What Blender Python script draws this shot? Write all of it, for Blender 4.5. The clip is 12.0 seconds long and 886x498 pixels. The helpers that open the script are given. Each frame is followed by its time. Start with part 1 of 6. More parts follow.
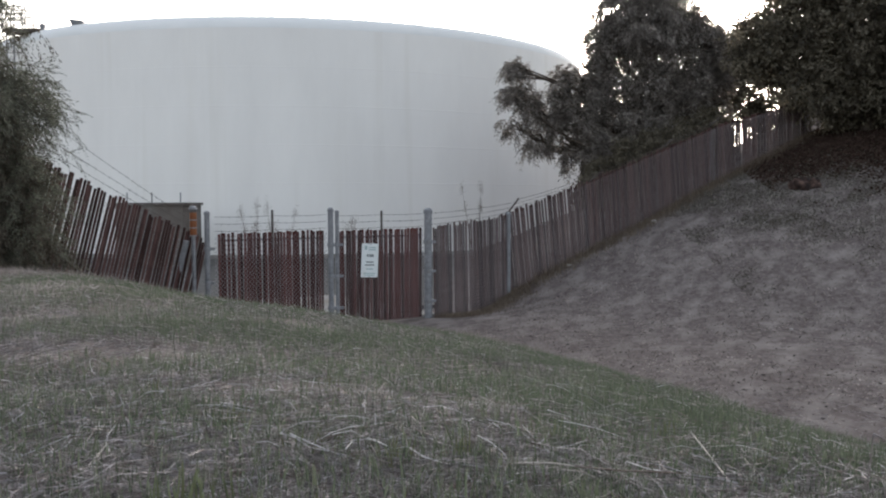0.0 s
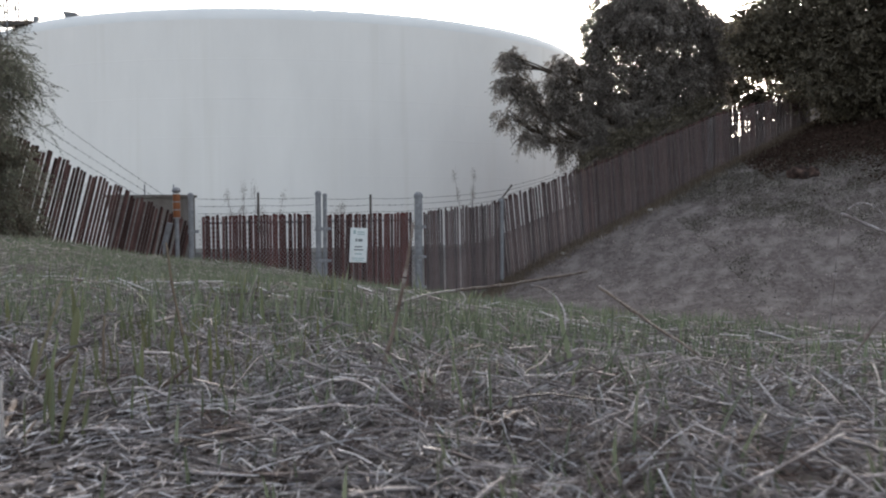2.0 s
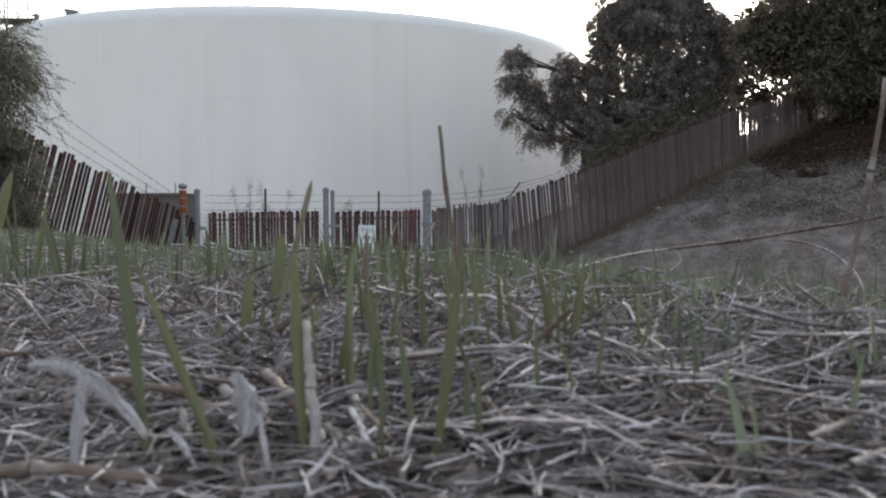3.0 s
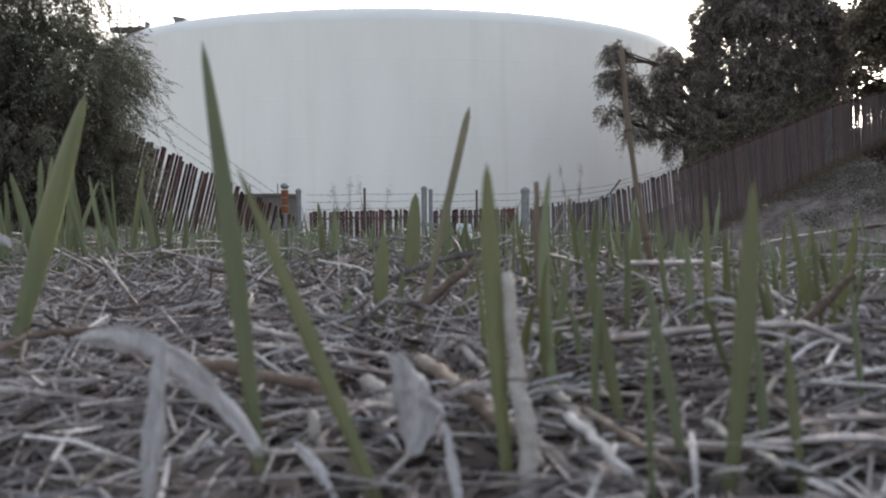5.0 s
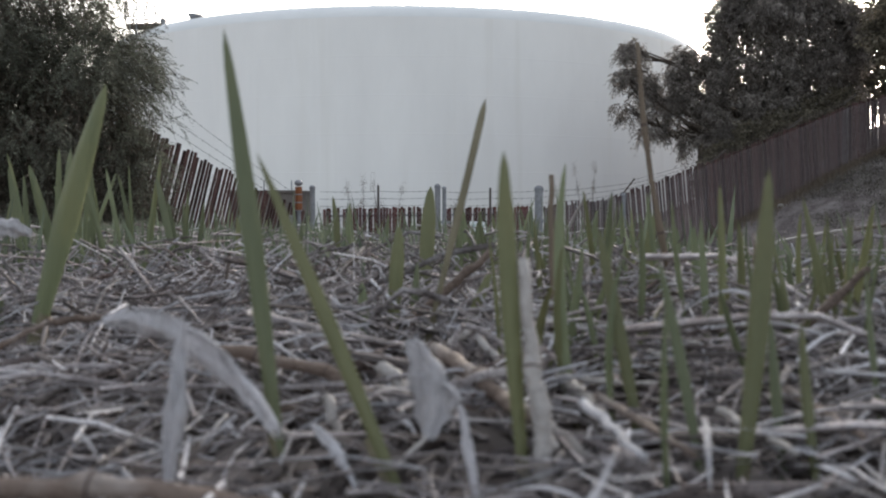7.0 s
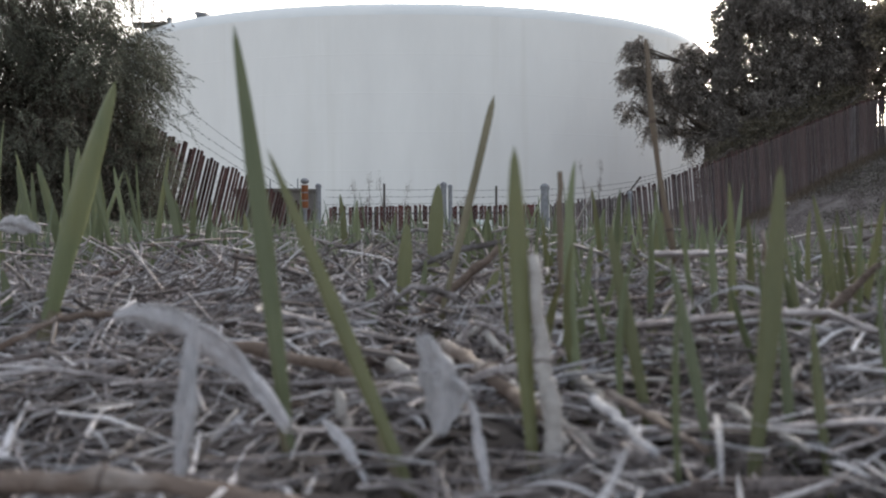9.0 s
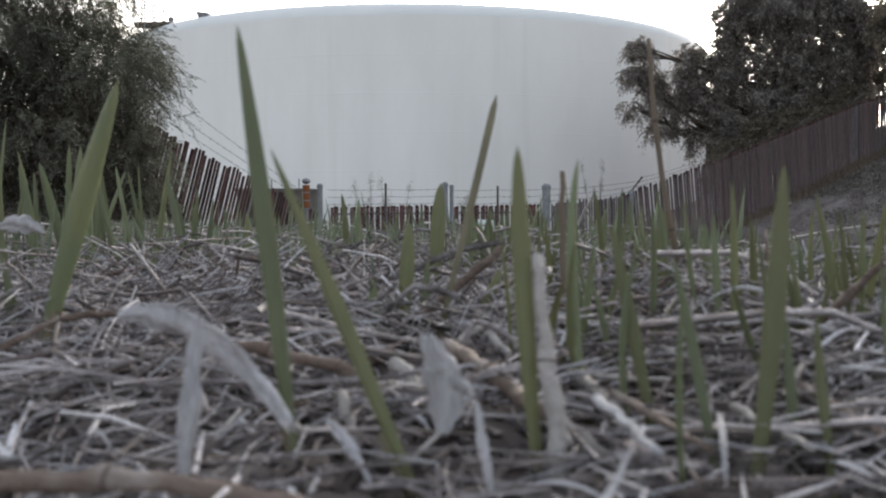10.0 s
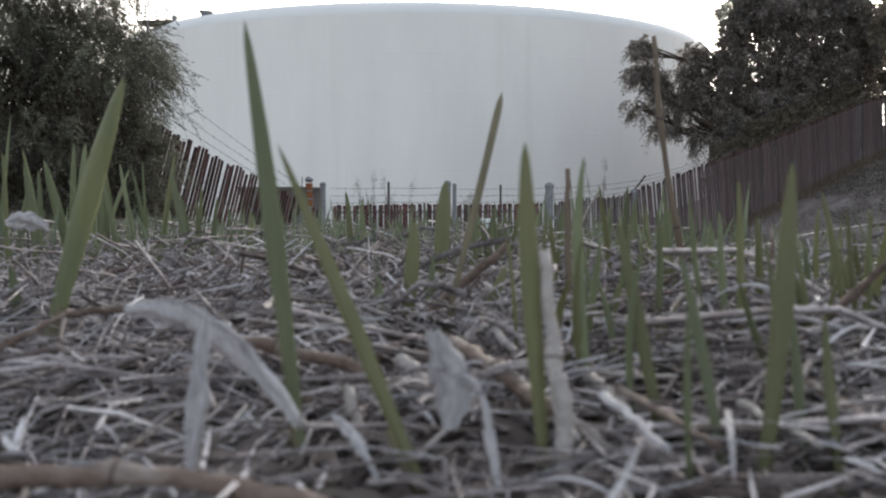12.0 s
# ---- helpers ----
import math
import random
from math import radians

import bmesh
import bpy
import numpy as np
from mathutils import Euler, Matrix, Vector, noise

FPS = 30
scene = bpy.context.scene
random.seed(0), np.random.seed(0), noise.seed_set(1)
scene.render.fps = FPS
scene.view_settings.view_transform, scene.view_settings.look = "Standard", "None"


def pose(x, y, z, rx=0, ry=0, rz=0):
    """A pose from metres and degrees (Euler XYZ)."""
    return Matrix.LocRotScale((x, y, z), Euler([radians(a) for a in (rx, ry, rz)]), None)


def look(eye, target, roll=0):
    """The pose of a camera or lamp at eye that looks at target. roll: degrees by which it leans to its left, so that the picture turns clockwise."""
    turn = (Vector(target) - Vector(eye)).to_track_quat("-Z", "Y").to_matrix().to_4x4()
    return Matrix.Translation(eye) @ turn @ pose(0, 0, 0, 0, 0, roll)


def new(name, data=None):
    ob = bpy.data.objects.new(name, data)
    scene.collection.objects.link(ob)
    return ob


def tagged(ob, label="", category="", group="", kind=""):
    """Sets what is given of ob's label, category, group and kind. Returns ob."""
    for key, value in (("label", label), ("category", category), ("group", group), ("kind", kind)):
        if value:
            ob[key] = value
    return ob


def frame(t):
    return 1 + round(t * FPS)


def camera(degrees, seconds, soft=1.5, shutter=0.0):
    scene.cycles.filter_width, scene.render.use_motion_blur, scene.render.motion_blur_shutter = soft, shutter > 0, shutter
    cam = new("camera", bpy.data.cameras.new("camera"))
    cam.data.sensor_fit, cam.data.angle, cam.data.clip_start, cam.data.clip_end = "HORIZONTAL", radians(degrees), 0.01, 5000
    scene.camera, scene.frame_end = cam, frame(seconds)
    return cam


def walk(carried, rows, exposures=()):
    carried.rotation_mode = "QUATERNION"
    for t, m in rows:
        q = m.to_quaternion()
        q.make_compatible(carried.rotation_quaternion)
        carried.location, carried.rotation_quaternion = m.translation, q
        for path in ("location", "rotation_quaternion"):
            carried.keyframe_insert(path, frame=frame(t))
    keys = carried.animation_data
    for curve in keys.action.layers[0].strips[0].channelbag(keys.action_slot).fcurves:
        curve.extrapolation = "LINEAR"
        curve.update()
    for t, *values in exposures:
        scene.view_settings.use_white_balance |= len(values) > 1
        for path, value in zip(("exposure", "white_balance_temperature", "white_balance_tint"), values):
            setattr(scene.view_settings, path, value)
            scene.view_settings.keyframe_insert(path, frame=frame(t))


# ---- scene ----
cam = camera(52.0, 12.0, soft=2.05, shutter=0.1)
cam.data.dof.use_dof, cam.data.dof.focus_distance, cam.data.dof.aperture_fstop = True, 3.0, 40.0
PATH = [
    (0, (0.043, -0.101, 0.419), (0.038, 1.896, 0.318), -0.2),
    (0.5, (0.087, -0.08, 0.407), (0.082, 1.917, 0.306), -0.2),
    (1, (0.197, -0.044, 0.379), (0.191, 1.953, 0.277), -0.2),
    (1.5, (0.248, 0.047, 0.234), (0.241, 2.044, 0.133), -0.1),
    (2, (0.228, 0.211, 0.119), (0.222, 2.209, 0.018), -0.2),
    (2.5, (0.148, 0.426, 0.161), (0.143, 2.424, 0.06), -0.2),
    (3, (0.037, 0.444, 0.059), (0.034, 2.441, -0.041), -0.1),
    (3.2, (0.031, 0.469, 0.077), (0.024, 2.466, -0.024), -0.2),
    (3.3, (0.04, 0.529, 0.073), (0.024, 2.527, -0.028), -0.1),
    (3.5, (-0.011, 0.561, 0.072), (-0.052, 2.558, -0.029), -0.1),
    (3.6, (-0.027, 0.568, 0.06), (-0.094, 2.564, -0.039), 0.1),
    (3.7, (-0.022, 0.565, 0.056), (-0.123, 2.56, -0.044), 0.1),
    (5.3, (0.0085, 0.524, 0.0398), (-0.2135, 2.509, -0.0612), -0.3),
    (5.5, (0.0084, 0.524, 0.0398), (-0.2176, 2.508, -0.0622), -0.1),
    (6, (0.0083, 0.524, 0.0397), (-0.2267, 2.508, -0.0623), -0.2),
    (6.5, (0.0081, 0.524, 0.0396), (-0.2319, 2.507, -0.0634), -0.2),
    (7, (0.0079, 0.524, 0.0395), (-0.2361, 2.506, -0.0655), -0.1),
    (9, (0.0072, 0.524, 0.0391), (-0.2498, 2.505, -0.0699), -0.1),
    (9.5, (0.0071, 0.524, 0.039), (-0.2519, 2.504, -0.07), -0.1),
    (10, (0.0069, 0.524, 0.039), (-0.2531, 2.504, -0.07), -0.1),
    (10.5, (0.0067, 0.524, 0.0389), (-0.2553, 2.504, -0.0721), -0.1),
    (11, (0.0065, 0.524, 0.0388), (-0.2565, 2.504, -0.0712), -0.1),
    (11.5, (0.0064, 0.524, 0.0387), (-0.2586, 2.504, -0.0723), -0.0),
    (12, (0.0062, 0.524, 0.0386), (-0.2598, 2.503, -0.0734), -0.0),
]
walk(cam, [(t, look(eye, target, roll)) for t, eye, target, roll in PATH], [(0, 1.72)])


# ---- world, sun ----
SUN_AZ, SUN_EL = radians(8), radians(13)      # low behind the trees on the hill, clockwise from +y
world = bpy.data.worlds.new("dusk_sky")
scene.world = world
world.use_nodes = True
wn, wl = world.node_tree.nodes, world.node_tree.links
sky = wn.new("ShaderNodeTexSky")
sky.sky_type, sky.sun_disc = "NISHITA", False
sky.sun_elevation, sky.sun_rotation = SUN_EL, SUN_AZ
sky.air_density, sky.dust_density, sky.ozone_density = 1.0, 4.0, 1.0
pale = wn.new("ShaderNodeHueSaturation")
pale.inputs["Saturation"].default_value = 0.42
back = wn["Background"]
back.inputs["Strength"].default_value = 0.15
wl.new(sky.outputs[0], pale.inputs["Color"])
wl.new(pale.outputs[0], back.inputs["Color"])
sun = new("sun", bpy.data.lights.new("sun", "SUN"))
sun.data.energy, sun.data.angle, sun.data.color = 0.5, radians(15), (1.0, 0.93, 0.82)
sun.matrix_world = look((0, 0, 0), (-math.sin(SUN_AZ) * math.cos(SUN_EL), -math.cos(SUN_AZ) * math.cos(SUN_EL), -math.sin(SUN_EL)))


# ---- materials ----
def material(name, stops, scale=4.0, detail=6.0, rough=0.85, bump=0.3, bump_scale=None, stretch=(1, 1, 1), vary="", amount=0.35,
             metal=0.0, second=None, translucent=0.0, spec=0.3, coords="Object", slope=None):
    """Noise-driven colour between stops, a second larger noise, a variation per piece, bump."""
    m = bpy.data.materials.new(name)
    m.use_nodes = True
    n, l = m.node_tree.nodes, m.node_tree.links
    bsdf = n["Principled BSDF"]
    bsdf.inputs["Roughness"].default_value, bsdf.inputs["Metallic"].default_value = rough, metal
    bsdf.inputs["Specular IOR Level"].default_value = spec
    co = n.new("ShaderNodeTexCoord")
    mp = n.new("ShaderNodeMapping")
    mp.inputs["Scale"].default_value = stretch
    l.new(co.outputs[coords], mp.inputs["Vector"])
    nz = n.new("ShaderNodeTexNoise")
    nz.inputs["Scale"].default_value, nz.inputs["Detail"].default_value, nz.inputs["Roughness"].default_value = scale, detail, 0.62
    l.new(mp.outputs[0], nz.inputs["Vector"])
    ramp = n.new("ShaderNodeValToRGB")
    while len(ramp.color_ramp.elements) < len(stops):
        ramp.color_ramp.elements.new(0.5)
    for e, (at, c) in zip(ramp.color_ramp.elements, stops):
        e.position, e.color = at, (*c, 1)
    l.new(nz.outputs["Fac"], ramp.inputs["Fac"])
    out = ramp.outputs["Color"]
    if second:
        s_scale, s_colour, lo, hi, s_stretch = second
        mp2 = n.new("ShaderNodeMapping")
        mp2.inputs["Scale"].default_value = s_stretch
        if slope is not None:
            for node in (mp, mp2):
                node.vector_type = "TEXTURE"
                node.inputs["Rotation"].default_value = (0, 0, slope)
        l.new(co.outputs[coords], mp2.inputs["Vector"])
        nz2 = n.new("ShaderNodeTexNoise")
        nz2.inputs["Scale"].default_value, nz2.inputs["Detail"].default_value = s_scale, 5.0
        l.new(mp2.outputs[0], nz2.inputs["Vector"])
        mr = n.new("ShaderNodeMapRange")
        mr.inputs["From Min"].default_value, mr.inputs["From Max"].default_value = lo, hi
        l.new(nz2.outputs["Fac"], mr.inputs["Value"])
        mx = n.new("ShaderNodeMix")
        mx.data_type = "RGBA"
        mx.inputs["B"].default_value = (*s_colour, 1)
        l.new(mr.outputs[0], mx.inputs["Factor"])
        l.new(out, mx.inputs["A"])
        out = mx.outputs["Result"]
    if vary:
        src = n.new("ShaderNodeObjectInfo" if vary == "object" else "ShaderNodeNewGeometry")
        rnd = src.outputs["Random" if vary == "object" else "Random Per Island"]
        mr = n.new("ShaderNodeMapRange")
        mr.inputs["To Min"].default_value, mr.inputs["To Max"].default_value = 1 - amount, 1 + amount
        l.new(rnd, mr.inputs["Value"])
        hs = n.new("ShaderNodeHueSaturation")
        l.new(mr.outputs[0], hs.inputs["Value"])
        l.new(out, hs.inputs["Color"])
        out = hs.outputs["Color"]
    l.new(out, bsdf.inputs["Base Color"])
    if bump:
        nb = n.new("ShaderNodeTexNoise")
        nb.inputs["Scale"].default_value, nb.inputs["Detail"].default_value = bump_scale or scale * 4, 6.0
        l.new(mp.outputs[0], nb.inputs["Vector"])
        bp = n.new("ShaderNodeBump")
        bp.inputs["Strength"].default_value = bump
        bp.inputs["Distance"].default_value = 0.02
        l.new(nb.outputs["Fac"], bp.inputs["Height"])
        l.new(bp.outputs[0], bsdf.inputs["Normal"])
    if translucent:
        tr = n.new("ShaderNodeBsdfTranslucent")
        l.new(out, tr.inputs["Color"])
        ms = n.new("ShaderNodeMixShader")
        ms.inputs["Fac"].default_value = translucent
        l.new(bsdf.outputs[0], ms.inputs[1])
        l.new(tr.outputs[0], ms.inputs[2])
        l.new(ms.outputs[0], n["Material Output"].inputs["Surface"])
    return m


soil = material("soil_and_dead_grass", [(0.3, (0.078, 0.064, 0.06)), (0.5, (0.125, 0.106, 0.102)), (0.7, (0.183, 0.16, 0.156))], 9.0, 15, 1.0, 0.5, 30, (1.6, 1.0, 1.0), spec=0.05, slope=radians(66),
                second=(2.4, (0.235, 0.209, 0.199), 0.45, 0.74, (1.7, 1.0, 1)))
straw_mat = material("dead_straw", [(0.3, (0.13, 0.11, 0.108)), (0.48, (0.265, 0.236, 0.238)), (0.68, (0.51, 0.475, 0.485))], 90, 6, 0.75, 0.5, 500, vary="island", amount=0.5, second=(22, (0.125, 0.09, 0.08), 0.51, 0.67, (1, 1, 1)))
brown_stem = material("brown_dry_stem", [(0.3, (0.085, 0.058, 0.045)), (0.7, (0.22, 0.17, 0.145))], 40, 5, 0.8, 0.4, 200, vary="object", amount=0.3, second=(90, (0.3, 0.26, 0.24), 0.5, 0.7, (1, 1, 1)))
sheath_mat = material("olive_brown_sheath", [(0.3, (0.1, 0.088, 0.055)), (0.7, (0.19, 0.165, 0.11))], 60, 4, 0.7, 0.2, 400, stretch=(1, 1, 0.2))
tan_stalk = material("tan_dry_stalk", [(0.3, (0.27, 0.245, 0.232)), (0.7, (0.44, 0.408, 0.39))], 60, 5, 0.75, 0.3, 300, vary="object", amount=0.3)
joint_mat = material("dark_stalk_joint", [(0.3, (0.05, 0.035, 0.03)), (0.7, (0.12, 0.09, 0.08))], 200, 3, 0.8, 0.2, 600)
fringe_mat = material("bleached_fringe_grass", [(0.35, (0.16, 0.138, 0.13)), (0.6, (0.28, 0.246, 0.235))], 2, 4, 0.85, 0, vary="island", amount=0.35, translucent=0.2)
pale_straw = material("bleached_leaf_straw", [(0.3, (0.36, 0.348, 0.362)), (0.6, (0.66, 0.645, 0.68))], 60, 4, 0.7, 0.5, 900, stretch=(1, 1, 0.25), vary="island", amount=0.3, translucent=0.2)
green = material("young_grass", [(0.3, (0.076, 0.096, 0.065)), (0.55, (0.115, 0.136, 0.094)), (0.75, (0.17, 0.18, 0.128))], 14, 3, 0.55, 0.0, vary="island", amount=0.35, translucent=0.3, spec=0.35)
blade_mat = material("grass_blade_green", [(0.3, (0.128, 0.148, 0.082)), (0.7, (0.196, 0.212, 0.122))], 40, 4, 0.5, 0.15, 500, stretch=(1, 1, 0.1), vary="object", amount=0.22, translucent=0.3, spec=0.35, second=(28, (0.25, 0.23, 0.1), 0.5, 0.75, (1, 1, 0.4)))
olive_blade = material("grass_blade_olive", [(0.3, (0.138, 0.145, 0.07)), (0.7, (0.21, 0.21, 0.108))], 40, 4, 0.5, 0.15, 500, stretch=(1, 1, 0.1), vary="object", amount=0.22, translucent=0.3, spec=0.35, second=(28, (0.24, 0.21, 0.105), 0.5, 0.75, (1, 1, 0.4)))
tank_paint = material("tank_white_paint", [(0.3, (0.775, 0.755, 0.738)), (0.7, (0.85, 0.83, 0.81))], 0.4, 8, 0.6, 0.05, 6, stretch=(1, 1, 0.3),
                      second=(1.6, (0.755, 0.73, 0.695), 0.56, 0.9, (1, 1, 0.03)))
roof_paint = material("tank_roof_paint", [(0.3, (0.74, 0.75, 0.755)), (0.7, (0.8, 0.8, 0.8))], 0.6, 6, 0.5, 0.05, 6)
rust_wood = material("redwood_slat", [(0.3, (0.038, 0.014, 0.013)), (0.55, (0.085, 0.034, 0.031)), (0.75, (0.14, 0.072, 0.066))], 6, 6, 0.9, 0.35, 40, stretch=(6, 6, 0.6), vary="object", amount=0.6, spec=0.1)
grey_wood = material("weathered_slat", [(0.3, (0.045, 0.03, 0.03)), (0.5, (0.085, 0.056, 0.054)), (0.7, (0.175, 0.13, 0.126))], 6, 6, 0.95, 0.35, 40, stretch=(6, 6, 0.6), vary="object", amount=0.6, spec=0.1)
bank_wood = material("dark_bank_slat", [(0.3, (0.04, 0.025, 0.024)), (0.55, (0.092, 0.053, 0.049)), (0.75, (0.155, 0.108, 0.102))], 6, 6, 0.95, 0.35, 40, stretch=(6, 6, 0.6), vary="object", amount=0.5, spec=0.1)
galv = material("galvanized_steel", [(0.35, (0.18, 0.185, 0.2)), (0.65, (0.29, 0.295, 0.315))], 12, 6, 0.6, 0.2, 60, metal=0.35, second=(2.5, (0.2, 0.17, 0.14), 0.6, 0.75, (1, 1, 0.4)))
wire_mat = material("chain_link_wire", [(0.3, (0.24, 0.21, 0.215)), (0.7, (0.36, 0.33, 0.335))], 20, 3, 0.6, 0, metal=0.4)
barb_mat = material("rusted_barbed_wire", [(0.3, (0.06, 0.05, 0.045)), (0.7, (0.13, 0.11, 0.1))], 20, 3, 0.7, 0, metal=0.3)
concrete = material("grey_concrete", [(0.3, (0.2, 0.195, 0.19)), (0.6, (0.3, 0.295, 0.285))], 1.5, 8, 0.9, 0.3, 20, second=(0.6, (0.17, 0.15, 0.13), 0.5, 0.75, (1, 1, 0.3)))
stucco = material("brown_grey_stucco", [(0.3, (0.12, 0.108, 0.1)), (0.6, (0.18, 0.165, 0.155))], 1.5, 8, 0.95, 0.3, 20, second=(0.6, (0.11, 0.085, 0.07), 0.5, 0.75, (1, 1, 0.3)))
asphalt = material("worn_asphalt", [(0.3, (0.1, 0.097, 0.094)), (0.7, (0.17, 0.164, 0.158))], 3, 8, 1.0, 0.3, 60, spec=0.0)
bark = material("tree_bark", [(0.3, (0.045, 0.035, 0.028)), (0.6, (0.1, 0.08, 0.066))], 4, 8, 0.95, 0.6, 25, stretch=(3, 3, 0.6))
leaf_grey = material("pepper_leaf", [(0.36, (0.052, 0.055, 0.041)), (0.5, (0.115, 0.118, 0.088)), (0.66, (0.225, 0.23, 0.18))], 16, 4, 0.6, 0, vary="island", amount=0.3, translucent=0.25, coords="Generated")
# Darker copy of the pepper leaf, with the crown's inner shade in its colour.
leaf_shaded = material("shaded_pepper_leaf", [(0.36, (0.035, 0.03, 0.022)), (0.5, (0.08, 0.066, 0.05)), (0.66, (0.15, 0.127, 0.1))], 16, 4, 0.6, 0, vary="island", amount=0.3, translucent=0.25, coords="Generated")
leaf_dark = material("olive_leaf", [(0.36, (0.1, 0.085, 0.076)), (0.5, (0.2, 0.176, 0.158)), (0.64, (0.42, 0.38, 0.345))], 20, 4, 0.55, 0, vary="island", amount=0.45, translucent=0.35, coords="Generated")
leaf_oak = material("oak_leaf", [(0.36, (0.085, 0.073, 0.055)), (0.5, (0.15, 0.13, 0.096)), (0.64, (0.25, 0.22, 0.165))], 18, 4, 0.5, 0, vary="island", amount=0.4, translucent=0.45, coords="Generated")
sign_white = material("sign_white_enamel", [(0.3, (0.66, 0.7, 0.71)), (0.7, (0.76, 0.79, 0.8))], 9, 5, 0.35, 0.02, second=(3, (0.55, 0.52, 0.48), 0.62, 0.8, (1, 1, 1)))
sign_ink = material("sign_teal_ink", [(0.3, (0.3, 0.42, 0.43)), (0.7, (0.38, 0.48, 0.49))], 20, 3, 0.5, 0)
sign_black = material("sign_dark_ink", [(0.3, (0.16, 0.19, 0.2)), (0.7, (0.24, 0.27, 0.28))], 20, 3, 0.5, 0)
orange = material("orange_reflector", [(0.3, (0.16, 0.055, 0.025)), (0.7, (0.27, 0.1, 0.035))], 14, 4, 0.4, 0.1, second=(6, (0.2, 0.06, 0.02), 0.55, 0.75, (1, 1, 1)))
dry_weed = material("dry_weed", [(0.3, (0.1, 0.075, 0.055)), (0.7, (0.19, 0.15, 0.115))], 10, 4, 0.9, 0, vary="island", amount=0.3)
dead_grass = material("dead_hill_grass", [(0.35, (0.135, 0.113, 0.102)), (0.5, (0.21, 0.18, 0.165)), (0.65, (0.32, 0.28, 0.255))], 0.7, 8, 0.9, 0, vary="island", amount=0.75)
scrub = material("olive_scrub", [(0.3, (0.075, 0.07, 0.052)), (0.7, (0.12, 0.112, 0.086))], 2, 4, 0.9, 0, vary="island", amount=0.35, translucent=0.2)
# Leaf brown kept this dark to stand for the oaks' shade.
shade_duff = material("brown_shade_duff", [(0.3, (0.035, 0.022, 0.018)), (0.7, (0.07, 0.046, 0.038))], 3, 4, 0.95, 0, vary="island", amount=0.2, spec=0.05)
rot = material("rotted_litter", [(0.3, (0.095, 0.08, 0.074)), (0.7, (0.2, 0.175, 0.165))], 60, 4, 0.95, 0, vary="island", amount=0.4, spec=0.05)
stump_wood = material("weathered_stump", [(0.4, (0.018, 0.012, 0.011)), (0.55, (0.055, 0.034, 0.028)), (0.72, (0.15, 0.098, 0.08))], 5, 8, 0.95, 0.7, 14)
stone_mat = material("pale_stone", [(0.3, (0.3, 0.28, 0.26)), (0.7, (0.5, 0.48, 0.46))], 12, 6, 0.9, 0.5, 60)


# ---- mesh helpers ----
def bulk(name, verts, faces, mat, parent=None, label="", smooth=False):
    """A mesh from arrays: verts (n, 3), faces (m, k)."""
    verts, faces = np.asarray(verts, np.float32), np.asarray(faces, np.int32)
    me = bpy.data.meshes.new(name)
    me.vertices.add(len(verts))
    me.vertices.foreach_set("co", verts.ravel())
    m, k = faces.shape
    me.loops.add(m * k)
    me.loops.foreach_set("vertex_index", faces.ravel())
    me.polygons.add(m)
    me.polygons.foreach_set("loop_start", np.arange(m, dtype=np.int32) * k)
    me.update(calc_edges=True)
    if smooth:
        me.polygons.foreach_set("use_smooth", np.ones(m, bool))
    me.materials.append(mat)
    ob = new(name, me)
    if parent:
        ob.parent = parent
    return tagged(ob, label)


def part(name, bm, mat, parent=None, label="", smooth=False):
    me = bpy.data.meshes.new(name)
    bm.to_mesh(me)
    bm.free()
    if smooth:
        me.polygons.foreach_set("use_smooth", [True] * len(me.polygons))
    me.materials.append(mat)
    ob = new(name, me)
    if parent:
        ob.parent = parent
    return tagged(ob, label)


def empty(name, x, y, z):
    ob = new(name)
    ob.location = (x, y, z)
    return ob


def ribbons(line, width, side):
    """Strips: centre lines (n, s, 3), widths (n, s), side directions (n, 3)."""
    n, s, _ = line.shape
    off = side[:, None, :] * width[:, :, None] / 2
    v = np.stack([line - off, line + off], 2).reshape(-1, 3)
    i = (np.arange(n)[:, None] * s + np.arange(s - 1)[None]) * 2
    f = np.stack([i, i + 1, i + 3, i + 2], -1).reshape(-1, 4)
    return v, f


def tubes(line, radius, k=3):
    """Tubes round centre lines (n, s, 3) with radii (n, s)."""
    n, s, _ = line.shape
    way = np.gradient(line, axis=1)
    way /= np.linalg.norm(way, axis=2, keepdims=True) + 1e-9
    ref = np.where(np.abs(way[:, :1, 2:3]) > 0.9, np.array([1.0, 0, 0]), np.array([0, 0, 1.0]))
    a = np.cross(way, ref)
    a /= np.linalg.norm(a, axis=2, keepdims=True) + 1e-9
    b = np.cross(way, a)
    ang = np.arange(k) * 2 * np.pi / k
    v = line[:, :, None] + radius[:, :, None, None] * (np.cos(ang)[:, None] * a[:, :, None] + np.sin(ang)[:, None] * b[:, :, None])
    base = (np.arange(n)[:, None, None] * s + np.arange(s - 1)[None, :, None]) * k
    j, j2 = np.arange(k)[None, None], (np.arange(k)[None, None] + 1) % k
    f = np.stack([base + j, base + j2, base + k + j2, base + k + j], -1).reshape(-1, 4)
    return v.reshape(-1, 3), f


def joined(pieces):
    vs, fs, at = [], [], 0
    for v, f in pieces:
        vs.append(v)
        fs.append(f + at)
        at += len(v)
    return np.concatenate(vs), np.concatenate(fs)


def box_bm(bm, sx, sy, sz, m=Matrix(), bevel=0.0):
    made = bmesh.ops.create_cube(bm, size=1, matrix=m @ Matrix.Diagonal((sx, sy, sz, 1)))
    if bevel:
        edges = list({e for v in made["verts"] for e in v.link_edges})
        bmesh.ops.bevel(bm, geom=edges, offset=bevel, segments=2, affect="EDGES")
    return bm


